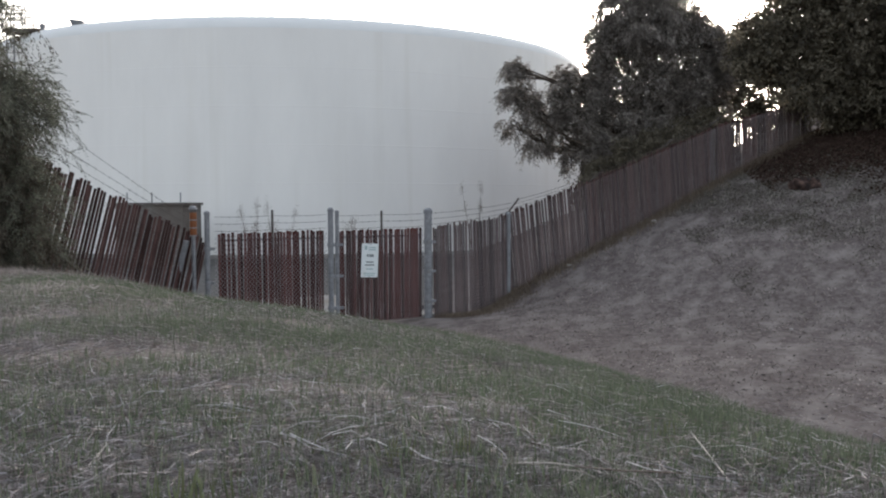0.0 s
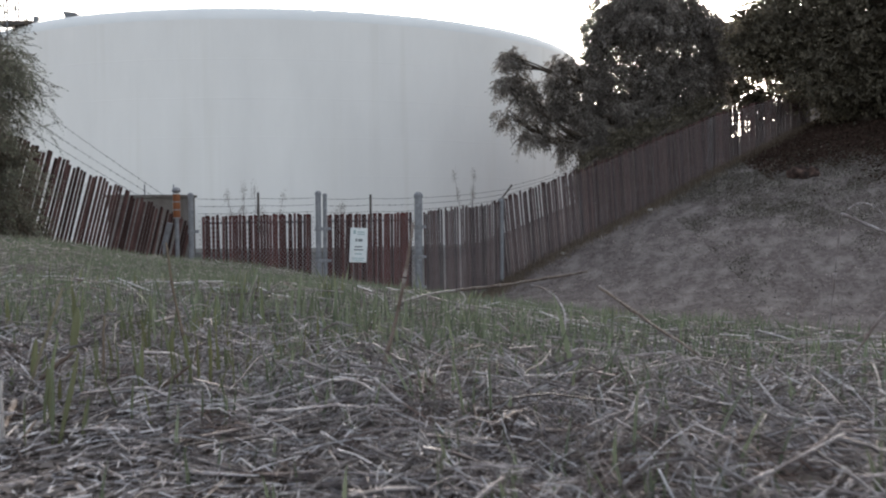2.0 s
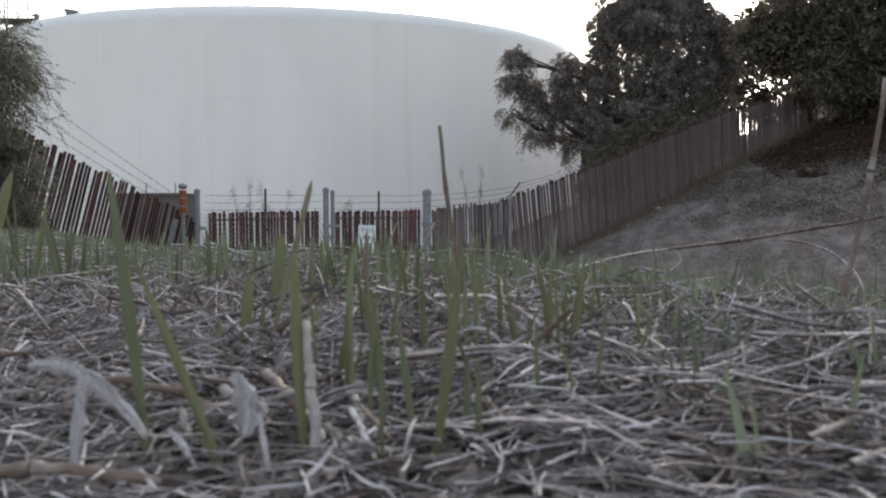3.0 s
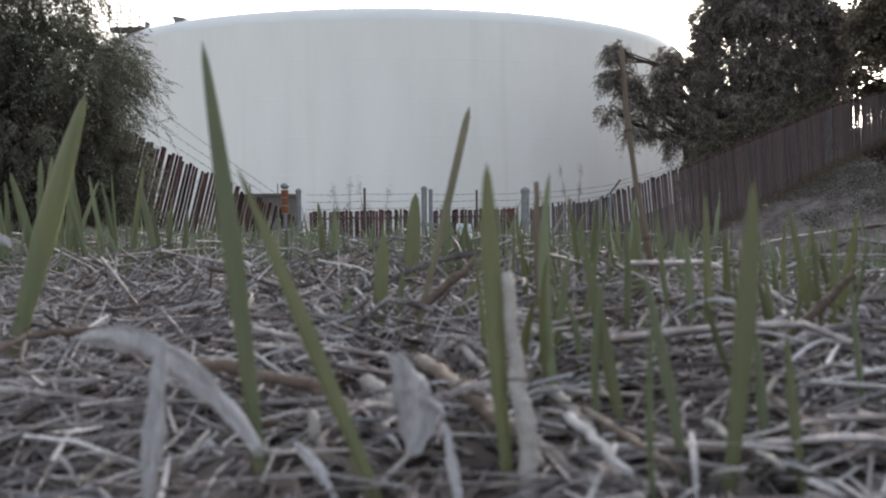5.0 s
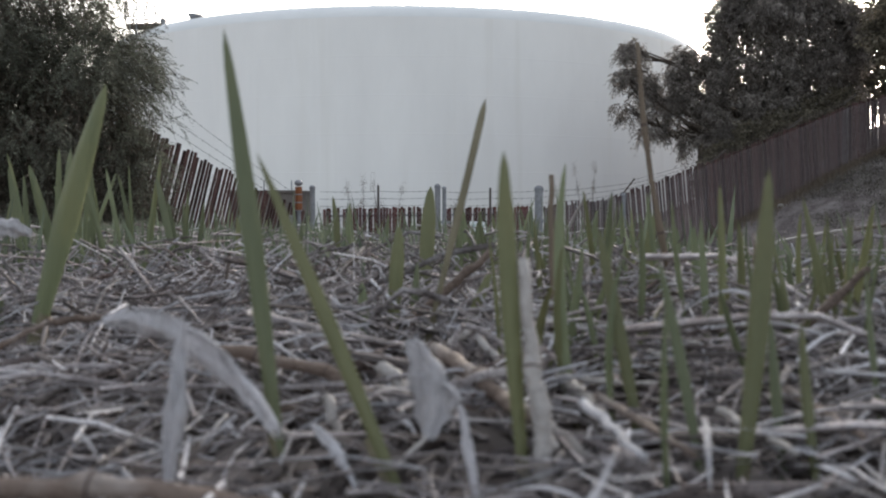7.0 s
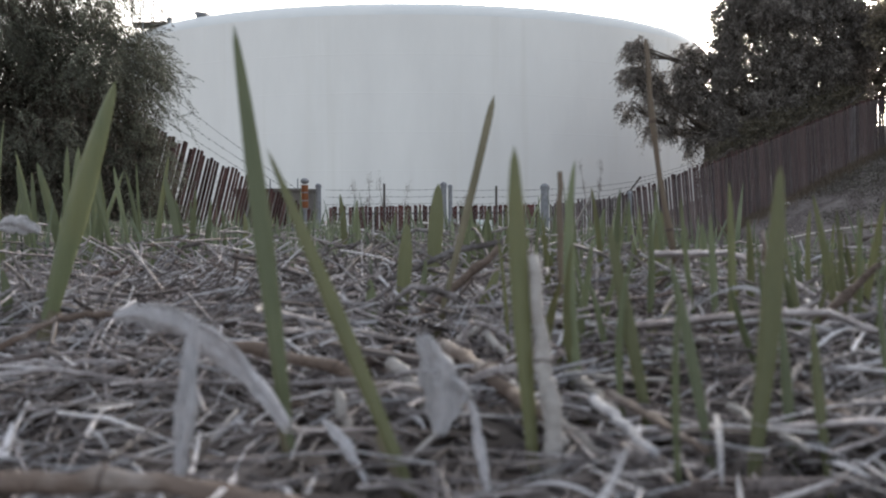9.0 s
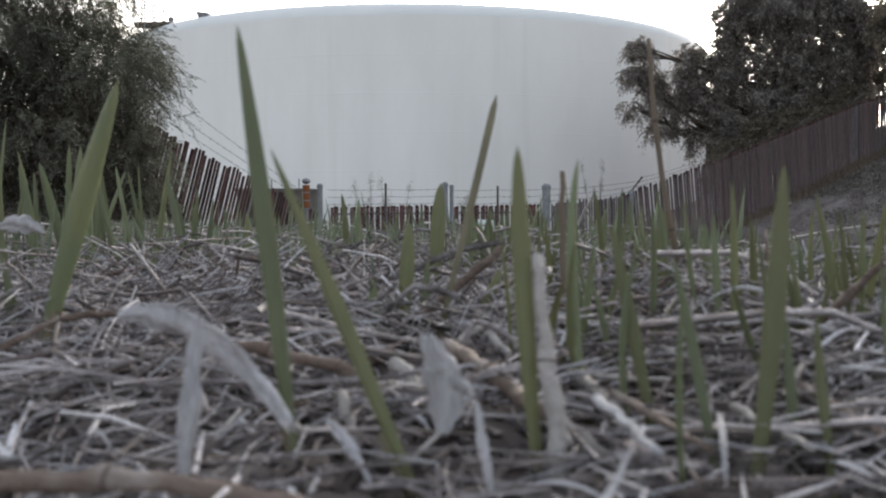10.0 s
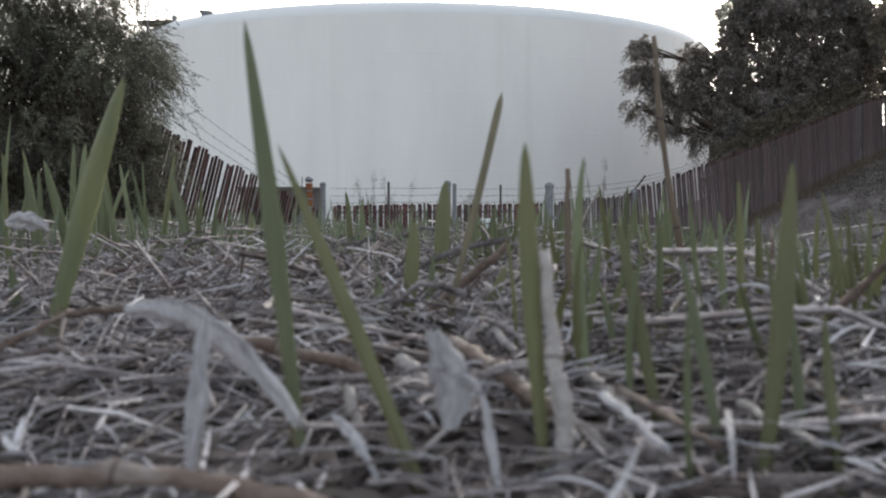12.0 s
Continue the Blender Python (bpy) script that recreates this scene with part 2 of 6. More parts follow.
def post_bm(height, r, cap=True):
    """A steel pipe post with a domed cap, from its foot up."""
    bm = bmesh.new()
    rings = [(r, 0), (r, height - r * 1.2)]
    if cap:
        rings += [(r * 1.18, height - r * 1.2), (r * 1.18, height - r * 0.5), (r * 0.95, height - r * 0.05), (r * 0.5, height + r * 0.3)]
    else:
        rings += [(r, height)]
    last = None
    for rr, z in rings:
        ring = [bm.verts.new((rr * math.cos(a * math.tau / 12), rr * math.sin(a * math.tau / 12), z)) for a in range(12)]
        if last:
            for a in range(12):
                bm.faces.new((last[a], last[(a + 1) % 12], ring[(a + 1) % 12], ring[a]))
        last = ring
    bm.faces.new(last)
    return bm


# ---- ground ----
def smax(a, b, k):
    h = np.clip(0.5 + 0.5 * (a - b) / k, 0, 1)
    return b + (a - b) * h + k * h * (1 - h)


def ramp01(t):
    t = np.clip(t, 0, 1)
    return t * t * (3 - 2 * t)


def wave(x, y, f, seed):
    """Cheap smooth noise in about -1..1."""
    r = np.random.RandomState(seed)
    out = 0
    for i in range(5):
        a, p = r.uniform(0, math.tau, 2)
        g = f * r.uniform(0.6, 1.6)
        out = out + np.sin(g * (x * math.cos(a) + y * math.sin(a)) + p)
    return out / 3.2


def fence_side(x, y):
    """Distance behind (positive) the fence that climbs the hill."""
    return (-(x - 1.47) * 6.4 + (y - 20.5) * 6.55) / 9.16


def ground(x, y):
    """Height of the ground: the mound in front, the gate pad, the hill and the low bank."""
    x, y = np.asarray(x, float), np.asarray(y, float)
    yy = np.clip(y, -0.3, 10.0)
    side = 0.52 * (yy + 0.9)
    cx, cy = np.clip(x, -side, side), yy - 0.5
    mound = (-0.00344 + 0.03839 * cx - 0.07298 * cy - 0.03121 * cx**2 - 0.05927 * cx * cy - 0.00019 * cy**2
             + 0.00448 * cx**2 * cy + 0.0016 * cx * cy**2 + 0.01414 * cx**3 - 0.00042 * cy**3
             - 0.00681 * cx**4 - 0.00696 * cx**3 * cy - 0.00077 * cx**2 * cy**2 + 0.00045 * cx * cy**3 - 0.00001 * cy**4)
    s = y - 0.5
    mound = mound + (0.03 * ramp01(s / 0.45) + 0.018 * ramp01((s - 0.45) / 0.5)) * (1 - ramp01((s - 1.1) / 1.5)) * (1 - ramp01((x - 0.3 + 0.36 * ramp01((s - 0.12) / 0.3)) / 0.6))
    mound = mound - 0.16 * np.maximum(y - 10, 0) - 0.1 * np.maximum(x - side, 0) + 0 * x
    behind = fence_side(x, y)
    hill = -1.65 + 0.182 * (x - 1.5) + 0.229 * (y - 20.5)
    hill = np.minimum(hill, 5.0 + 0.02 * hill)
    hill = hill - 0.36 * np.maximum(behind - 0.6, 0)
    bank = -1.85 + 0.45 * np.clip(-(x + 4.1), -50, 9) - 0.5 * np.maximum(y - 15.5, 0)
    pad = -1.8 - 0.4 * np.clip((y - 17.0) / 3.5, 0, 1) ** 2 * (3 - 2 * np.clip((y - 17.0) / 3.5, 0, 1)) * np.clip((2.5 - x) / 2, 0, 1)
    low = smax(smax(hill, bank, 0.5), pad, 0.6)
    z = smax(mound, low, 0.35)
    rough = np.clip(np.hypot(x, y - 0.52) - 0.7, 0, 1.0)
    far = np.clip((np.hypot(x, y) - 8) / 4, 0, 1)
    z = z + rough * (1 - 0.65 * far) * (0.018 * wave(x, y, 2.6, 3) + 0.012 * wave(x, y, 7.0, 4)) + 0.05 * wave(x, y, 0.9, 5) * np.clip((np.hypot(x, y) - 8) / 6, 0, 1)
    fine = np.clip((np.hypot(x, y - 0.52) - 0.08) / 0.3, 0, 1) * (np.hypot(x, y) < 8)
    return z + fine * (0.0045 * wave(x, y, 45.0, 6) + 0.003 * wave(x, y, 110.0, 7))


def axis(fine, step, near, grow, far):
    """Grid lines: even near the mound's top, then wider and wider."""
    out, d = [fine], step
    while out[-1] < far:
        if out[-1] > near:
            d *= grow
        out.append(out[-1] + d)
    return out


xs = np.array([-v for v in axis(0, 0.03, 1.0, 1.055, 900)][:0:-1] + axis(0, 0.03, 1.0, 1.055, 900))
ys = np.array([-v for v in axis(0, 0.12, 2, 1.25, 400)][:0:-1] + axis(0, 0.03, 1.7, 1.022, 1500))
gx, gy = np.meshgrid(xs, ys)
gz = ground(gx, gy)
nx, ny = len(xs), len(ys)
ii = (np.arange(ny - 1)[:, None] * nx + np.arange(nx - 1)[None]).ravel()
ground_ob = bulk("ground", np.stack([gx, gy, gz], -1).reshape(-1, 3), np.stack([ii, ii + 1, ii + nx + 1, ii + nx], -1), soil, smooth=True)
tagged(ground_ob, "dry soil mound and hillside with thin dead grass", "ground", kind="structure")

# asphalt yard and concrete apron behind the gate
bm = bmesh.new()
box_bm(bm, 90, 55.5, 0.1, pose(-14, 49.25, -2.06))
tagged(part("yard", bm, asphalt), "worn grey asphalt yard round the tank", "pavement", kind="structure")
bm = bmesh.new()
box_bm(bm, 5.6, 4.6, 0.16, pose(-3.7, 18.3, -1.86, 0, 0, 34), 0.02)
tagged(part("apron", bm, concrete), "pale concrete apron behind the gate", "pavement", kind="structure")


# ---- water tank ----
TANK = (-9.3, 58.0)
TANK_R, TANK_TOP, TANK_BASE = 17.8, 8.76, -2.1


def water_tank():
    tank = empty("water_tank", *TANK, TANK_BASE)
    k, seg = 0.6, 160

    def lathe(name, rings, mat, label=""):
        a = np.arange(seg) * math.tau / seg
        v = np.concatenate([np.stack([r * np.cos(a), r * np.sin(a), np.full(seg, z)], -1) for r, z in rings])
        i = (np.arange(len(rings) - 1)[:, None] * seg + np.arange(seg)[None]).ravel()
        j = (np.arange(len(rings) - 1)[:, None] * seg + (np.arange(seg)[None] + 1) % seg).ravel()
        return bulk(name, v, np.stack([i, j, j + seg, i + seg], -1), mat, tank, label, smooth=True)

    top = TANK_TOP - TANK_BASE
    wall = lathe("wall", [(TANK_R, 0), (TANK_R, top - k)], tank_paint, "white-painted welded steel wall with faint streaks")
    for n in range(1, 6):
        z = (top - k) * n / 6
        seam = lathe("weld_seam", [(TANK_R, z - 0.02), (TANK_R + 0.008, z - 0.008), (TANK_R + 0.008, z + 0.008), (TANK_R, z + 0.02)], tank_paint)
        seam.parent = wall
    rings = [(TANK_R - k + k * math.cos(t), top - k + k * math.sin(t)) for t in np.linspace(0, 1.45, 9)]
    rings += [(TANK_R * f, top + 0.8 * (1 - f * f) - 0.02) for f in (0.9, 0.7, 0.5, 0.3, 0.1, 0.01)]
    lathe("roof", rings, roof_paint, "pale rounded roof edge")
    lathe("base_ring", [(TANK_R + 0.35, -0.05), (TANK_R + 0.35, 0.25), (TANK_R, 0.25)], concrete)
    return tagged(tank, "huge white-painted cylindrical steel water tank with rounded roof edge", "water tank")


tank = water_tank()


def on_rim(az_deg, inset, z):
    """A place on the tank's near rim by its bearing from the mound."""
    a = radians(az_deg)
    d = np.array([math.sin(a), math.cos(a)])
    c = np.array(TANK)
    p = d @ c
    q = p - math.sqrt(max((TANK_R - inset) ** 2 - (c @ c - p * p), 0.01))
    return d[0] * q, d[1] * q, z


def roof_vent(x, y, z, sx, sy, sz):
    vent = empty("roof_vent", x, y, z)
    bm = bmesh.new()
    box_bm(bm, sx * 0.75, sy * 0.75, sz * 0.6, pose(0, 0, sz * 0.3))
    part("neck", bm, galv, vent)
    bm = bmesh.new()
    box_bm(bm, sx, sy, sz * 0.4, pose(0, 0, sz * 0.72, 0, 8, 0), 0.05)
    part("hood", bm, galv, vent)
    return tagged(vent, "small grey metal vent box on the tank roof", "vent")


def roof_platform(x, y, z):
    """Landing with guard rails and a ladder down the tank's side."""
    ob = empty("ladder_platform", x, y, z)
    bm = bmesh.new()
    box_bm(bm, 1.75, 0.95, 0.16, pose(0, 0, 0))
    part("deck", bm, barb_mat, ob, "dark steel deck")
    for px in (-0.87, -0.3, 0.24):
        for py in (-0.44, 0.44):
            bm = bmesh.new()
            box_bm(bm, 0.05, 0.05, 1.14, pose(px, py, 0.57))
            part("rail_post", bm, galv, ob)
    for pz in (0.44, 0.77, 1.1):
        for py in (-0.44, 0.44):
            bm = bmesh.new()
            box_bm(bm, 1.17, 0.035, 0.035, pose(-0.32, py, pz))
            part("guard_rail", bm, galv, ob)
    for px in (-0.6, -0.25):
        bm = bmesh.new()
        box_bm(bm, 0.055, 0.055, 7.6, pose(px, -0.6, -3.7))
        part("ladder_rail", bm, galv, ob)
    for n in range(25):
        bm = bmesh.new()
        box_bm(bm, 0.35, 0.03, 0.03, pose(-0.43, -0.6, -7.2 + 0.29 * n))
        part("rung", bm, galv, ob)
    return tagged(ob, "steel ladder platform with guard rails on the tank rim", "platform")


roof_vent(*on_rim(-21.75, 0.7, 8.6), 0.67, 0.6, 0.42)
roof_vent(*on_rim(-23.65, 0.7, 8.6), 0.27, 0.27, 0.57)
roof_platform(*on_rim(-24.6, 0.15, 8.74))


# ---- fences ----
def slat_mesh(name, w, h, mat, tip):
    """A thin wooden slat with chamfered top, from its foot up."""
    bm = bmesh.new()
    t = 0.011
    prof = [(-w / 2, 0), (w / 2, 0), (w / 2, h - tip), (w / 2 - tip * 0.5, h), (-w / 2 + tip * 0.4, h), (-w / 2, h - tip * 0.7)]
    front = [bm.verts.new((x, -t / 2, z)) for x, z in prof]
    rear = [bm.verts.new((x, t / 2, z)) for x, z in prof]
    bm.faces.new(front)
    bm.faces.new(rear[::-1])
    for i in range(6):
        j = (i + 1) % 6
        bm.faces.new((front[j], front[i], rear[i], rear[j]))
    me = bpy.data.meshes.new(name)
    bm.to_mesh(me)
    bm.free()
    me.materials.append(mat)
    return me


def chain_link(parent, p0, p1, b0, b1, t0, t1, off):
    """Diagonal wires of the fabric between two ends (plan), with foot and top heights at both."""
    p0, p1 = np.array(p0, float), np.array(p1, float)
    length = np.linalg.norm(p1 - p0)
    e = (p1 - p0) / length
    nrm = np.array([e[1], -e[0]]) * off
    h = 0.5 * ((t0 - b0) + (t1 - b1))
    segs = []
    for s in (1, -1):
        for c in np.arange(-h, length + h, 0.075):
            u0, u1 = c, c + s * h
            lo, hi = 0.0, 1.0
            for bound, sign in ((0, 1), (length, -1)):
                fa, fb = sign * (u0 - bound), sign * (u1 - bound)
                if fa < 0 and fb < 0:
                    lo, hi = 1, 0
                elif fa < 0:
                    lo = max(lo, fa / (fa - fb))
                elif fb < 0:
                    hi = min(hi, fa / (fa - fb))
            if hi - lo < 0.02:
                continue
            ends = []
            for w in (lo, hi):
                u = u0 + (u1 - u0) * w
                q = p0 + e * u + nrm
                f = u / length
                ends.append((q[0], q[1], b0 + (b1 - b0) * f + w * (t0 - b0 + (t1 - t0 - b1 + b0) * f)))
            segs.append(ends)
    v, f = tubes(np.array(segs), np.full((len(segs), 2), 0.003), 3)
    return tagged(bulk("wire_mesh", v - np.array(parent.location), f, wire_mat, parent, "dull chain-link wire fabric"), kind="stuff")


def barbed(parent, ends, sag=0.02, seed=1):
    """A barbed strand through the given points, with four-point barbs."""
    r = random.Random(seed)
    o = Vector(parent.location)
    lines = []
    for a, b in zip(ends, ends[1:]):
        a, b = Vector(a), Vector(b)
        n = 8
        lines.append([tuple(a.lerp(b, i / n) + Vector((0, 0, -sag * 4 * (i / n) * (1 - i / n))) - o) for i in range(n + 1)])
    pieces = [tubes(np.array(lines), np.full((len(lines), 9), 0.0032), 3)]
    barbs = []
    for a, b in zip(ends, ends[1:]):
        a, b = Vector(a), Vector(b)
        m = max(2, int((b - a).length / 0.13))
        for i in range(1, m):
            f = i / m
            c = a.lerp(b, f) + Vector((0, 0, -sag * 4 * f * (1 - f))) - o
            for _ in range(2):
                d = Vector((r.uniform(-1, 1), r.uniform(-1, 1), r.uniform(-1, 1))).normalized() * 0.017
                barbs.append([tuple(c - d), tuple(c + d)])
    pieces.append(tubes(np.array(barbs), np.full((len(barbs), 2), 0.0032), 3))
    v, f = joined(pieces)
    return bulk("barbed_wire", v, f, barb_mat, parent, "sagging rusted barbed wire strand")


def slats(parent, p0, p1, b0, b1, t0, t1, pitch, width, mat, lean, seed, gap=0.0, jitter=0.045):
    """Slats woven along a run, leaning by lean metres per metre towards p0."""
    r = random.Random(seed)
    p0, p1 = np.array(p0, float), np.array(p1, float)
    length = np.linalg.norm(p1 - p0)
    e = (p1 - p0) / length
    kinds = []
    n = int(length / pitch)
    hm = 0.5 * ((t0 - b0) + (t1 - b1))
    for i in range(4):
        kinds.append(slat_mesh("slat", width * r.uniform(0.85, 1.12), hm * 1.0, mat, r.uniform(0.004, 0.018)))
    o = Vector(parent.location)
    for i in range(n):
        if r.random() < gap:
            continue
        f = (i + 0.5 + r.uniform(-0.07, 0.07)) / n
        q = p0 + e * f * length
        zb, zt = b0 + (b1 - b0) * f, t0 + (t1 - t0) * f
        ln = lean + r.gauss(0, 0.008)
        up = Vector((-e[0] * ln, -e[1] * ln, 1)).normalized()
        right = Vector((e[0], e[1], 0))
        right = (right - up * right.dot(up)).normalized()
        nrm = right.cross(up)
        m = Matrix((right, -nrm, up)).transposed().to_4x4()
        h = (zt - zb) + r.uniform(-jitter, jitter)
        ob = new("slat", kinds[r.randrange(4)])
        ob.parent = parent
        ob.matrix_basis = Matrix.Translation(Vector((q[0], q[1], zb)) - o) @ m @ pose(0, 0, 0, 0, 0, r.uniform(-5, 5)) @ Matrix.Diagonal((1, 1, h / hm, 1))


def post(parent, x, y, zb, zt, r=0.045, name="post", cap=True, mat=None, lean=(0, 0)):
    ob = part(name, post_bm(zt - zb, r, cap), mat or galv, parent, smooth=False)
    o = parent.location
    ob.matrix_basis = pose(x - o.x, y - o.y, zb - o.z, lean[0], lean[1], 0)
    return ob


P1, P2, P3, P4 = (-3.92, 15.0), (-2.03, 16.32), (-0.29, 17.5), (1.47, 20.5)
GATE_TOP, GATE_FOOT = -0.08, -1.78


def gate_leaf(a, b, seed, tops):
    """One leaf of the double gate: frame pipes, slats, fabric, barbed strands on a centre stay."""
    gate = empty("chain_link_gate", a[0], a[1], GATE_FOOT - 0.05)
    e = np.array(b, float) - np.array(a, float)
    length = np.linalg.norm(e)
    yaw = math.degrees(math.atan2(e[1], e[0]))
    for z in (GATE_FOOT + 0.12, GATE_TOP - 0.12):
        bm = bmesh.new()
        bmesh.ops.create_cone(bm, cap_ends=True, segments=10, radius1=0.02, radius2=0.02, depth=length - 0.12)
        ob = part("frame_rail", bm, galv, gate)
        ob.matrix_basis = Matrix.Translation((e[0] / 2, e[1] / 2 + 0.03, z - gate.location.z)) @ pose(0, 0, 0, 0, 90, yaw).to_3x3().to_4x4()
    mid = (a[0] + e[0] * 0.5, a[1] + e[1] * 0.5)
    post(gate, *mid, GATE_TOP - 0.3, tops, 0.02, "stay", False, barb_mat)
    slats(gate, np.array(a) + e * 0.03, np.array(b) - e * 0.03, GATE_FOOT, GATE_FOOT, GATE_TOP, GATE_TOP + 0.02, 0.056, 0.046, rust_wood, 0.0, seed, 0.008, 0.014)
    chain_link(gate, a, b, GATE_FOOT, GATE_FOOT, GATE_TOP - 0.03, GATE_TOP - 0.03, 0.025)
    for k, dz in enumerate((0.04, 0.16, 0.28)):
        barbed(gate, [(*a, GATE_TOP + dz), (*mid, GATE_TOP + dz + 0.01), (*b, GATE_TOP + dz + 0.02)], 0.012, seed + k)
    return tagged(gate, "closed chain-link gate leaf woven with dark redwood slats, barbed wire above", "gate", "leaves of the double gate")


gate_leaf((P1[0] + 0.1, P1[1] + 0.07), (P2[0] - 0.07, P2[1] - 0.04), 11, 0.31)
gate_leaf((P2[0] + 0.1, P2[1] + 0.06), (P3[0] - 0.08, P3[1] - 0.05), 23, 0.28)


def gate_post(x, y, zt, r):
    ob = empty("gate_post", x, y, -1.95)
    post(ob, x, y, -1.95, zt, r, "pipe")
    for z in (GATE_TOP - 0.25, -0.9, GATE_FOOT + 0.3):
        bm = bmesh.new()
        bmesh.ops.create_cone(bm, cap_ends=True, segments=12, radius1=r * 1.25, radius2=r * 1.25, depth=0.07)
        box_bm(bm, 0.09, 0.035, 0.05, pose(r + 0.03, 0, 0))
        c = part("hinge_collar", bm, galv, ob)
        c.location = (0, 0, z + 1.95)
    return tagged(ob, "galvanized steel gate post with domed cap and hinge collars", "post", "gate posts")


gate_post(*P1, 0.29, 0.045)
gate_post(*P2, 0.33, 0.05)
gate_post(P2[0] + 0.11, P2[1] + 0.05, 0.29, 0.035)
gate_post(*P3, 0.31, 0.075)

# fence panel from the gate to the corner, then up the hill
S1 = (8.02, 26.9)
S2 = (12.6, 31.2)


def strip_fence(name, runs, label):
    f = empty(name, runs[0][0][0], runs[0][0][1], runs[0][2])
    for n, (a, b, b0, b1, t0, t1, pitch, width, mat, lean, seed, gap) in enumerate(runs):
        slats(f, a, b, b0, b1, t0, t1, pitch, width, mat, lean, seed, gap)
        chain_link(f, a, b, b0 + 0.03, b1 + 0.03, t0 - 0.03, t1 - 0.03, 0.02)
    return tagged(f, label, "fence")


corner_fence = strip_fence("chain_link_fence", [((P3[0] + 0.12, P3[1] + 0.2), P4, -1.98, -1.9, -0.06, 0.14, 0.08, 0.059, grey_wood, 0.04, 31, 0.03)],
                           "weathered slatted chain-link fence panel beside the gate")
post(corner_fence, *P4, -1.85, 0.2, 0.06)
for k, dz in enumerate((0.06, 0.17, 0.28)):
    barbed(corner_fence, [(P3[0], P3[1], -0.06 + dz), (P4[0] + 0.05 * k, P4[1], 0.2 + 0.11 * k)], 0.03, 60 + k)


def along(a, b, f):
    return (a[0] + (b[0] - a[0]) * f, a[1] + (b[1] - a[1]) * f)


M1 = along(P4, S1, 0.33)
hill_fence = strip_fence("chain_link_fence", [
    (P4, M1, -1.75, -1.0, 0.15, 0.93, 0.092, 0.07, grey_wood, 0.14, 41, 0.01),
    (M1, S1, -0.92, 0.98, 0.93, 2.62, 0.095, 0.075, bank_wood, 0.12, 42, 0.004),
    # The last run gets the darker slats, the trees' shade put into its colour.
    (along(S1, S2, -0.05), S2, 0.92, 2.45, 2.57, 3.95, 0.19, 0.158, bank_wood, 0.07, 43, 0.0)],
    "long dark slatted chain-link fence climbing the dry hillside")
for f, zb, zt in ((0.33, -1.0, 0.9), (0.68, 0.2, 1.78), (1.0, 0.9, 2.55)):
    q = along(P4, S1, f)
    post(hill_fence, q[0] - 0.05, q[1] + 0.05, zb, zt, 0.035)


def barb_arm(parent, x, y, z, dx, dz):
    """Slanted arm that carries the strands."""
    bm = bmesh.new()
    length = math.hypot(dx, dz)
    box_bm(bm, 0.035, 0.02, length, pose(0, 0, length / 2), 0.004)
    for k in range(3):
        box_bm(bm, 0.055, 0.03, 0.02, pose(0, 0, length * (0.35 + 0.3 * k)))
    ob = part("wire_arm", bm, barb_mat, parent, "rusted slanted wire arm")
    o = parent.location
    ob.matrix_basis = Matrix.Translation((x - o.x, y - o.y, z - o.z)) @ pose(0, 0, 0, 0, math.degrees(math.atan2(dx, dz)), 0)
    return ob


barb_arm(hill_fence, P4[0], P4[1], 0.2, 0.24, 0.32)
ARMS = [(0.33, 0.93), (0.68, 1.85), (0.97, 2.65)]
for f, z in ARMS:
    q = along(P4, S1, f)
    barb_arm(hill_fence, q[0], q[1], z, 0.35, 0.3)
for k in range(3):
    pts = [(P4[0] + 0.09 + 0.07 * k, P4[1], 0.3 + 0.1 * k)]
    for f, z in ARMS:
        q = along(P4, S1, f)
        pts.append((q[0] + 0.13 + 0.1 * k, q[1], z + 0.1 + 0.09 * k))
    barbed(hill_fence, pts, 0.05, 70 + k)

# leaning fence on the low bank
L0, L1 = (-4.28, 15.0), (-5.63, 13.05)
L2 = along(L0, L1, 2.6)
bank_fence = strip_fence("chain_link_fence", [
    (L0, L1, -1.85, -0.85, -0.16, 0.86, 0.06, 0.045, bank_wood, 0.3, 51, 0.0),
    (L1, L2, -0.85, 0.55, 0.86, 2.3, 0.06, 0.045, bank_wood, 0.3, 52, 0.02)],
    "leaning chain-link fence with dark redwood slats on the bank")
post(bank_fence, -4.7, 14.93, -1.9, -0.13, 0.05, "end_post", False, None, (0, 15))
for k, (zl, zr) in enumerate(((1.17, -0.02), (1.34, 0.1), (1.58, 0.21))):
    far = along(L0, L1, 2.6)
    m = along(L0, L1, 1.0)
    barbed(bank_fence, [(L0[0], L0[1], zr), (m[0], m[1], zl), (far[0], far[1], zl + 1.5)], 0.02, 80 + k)


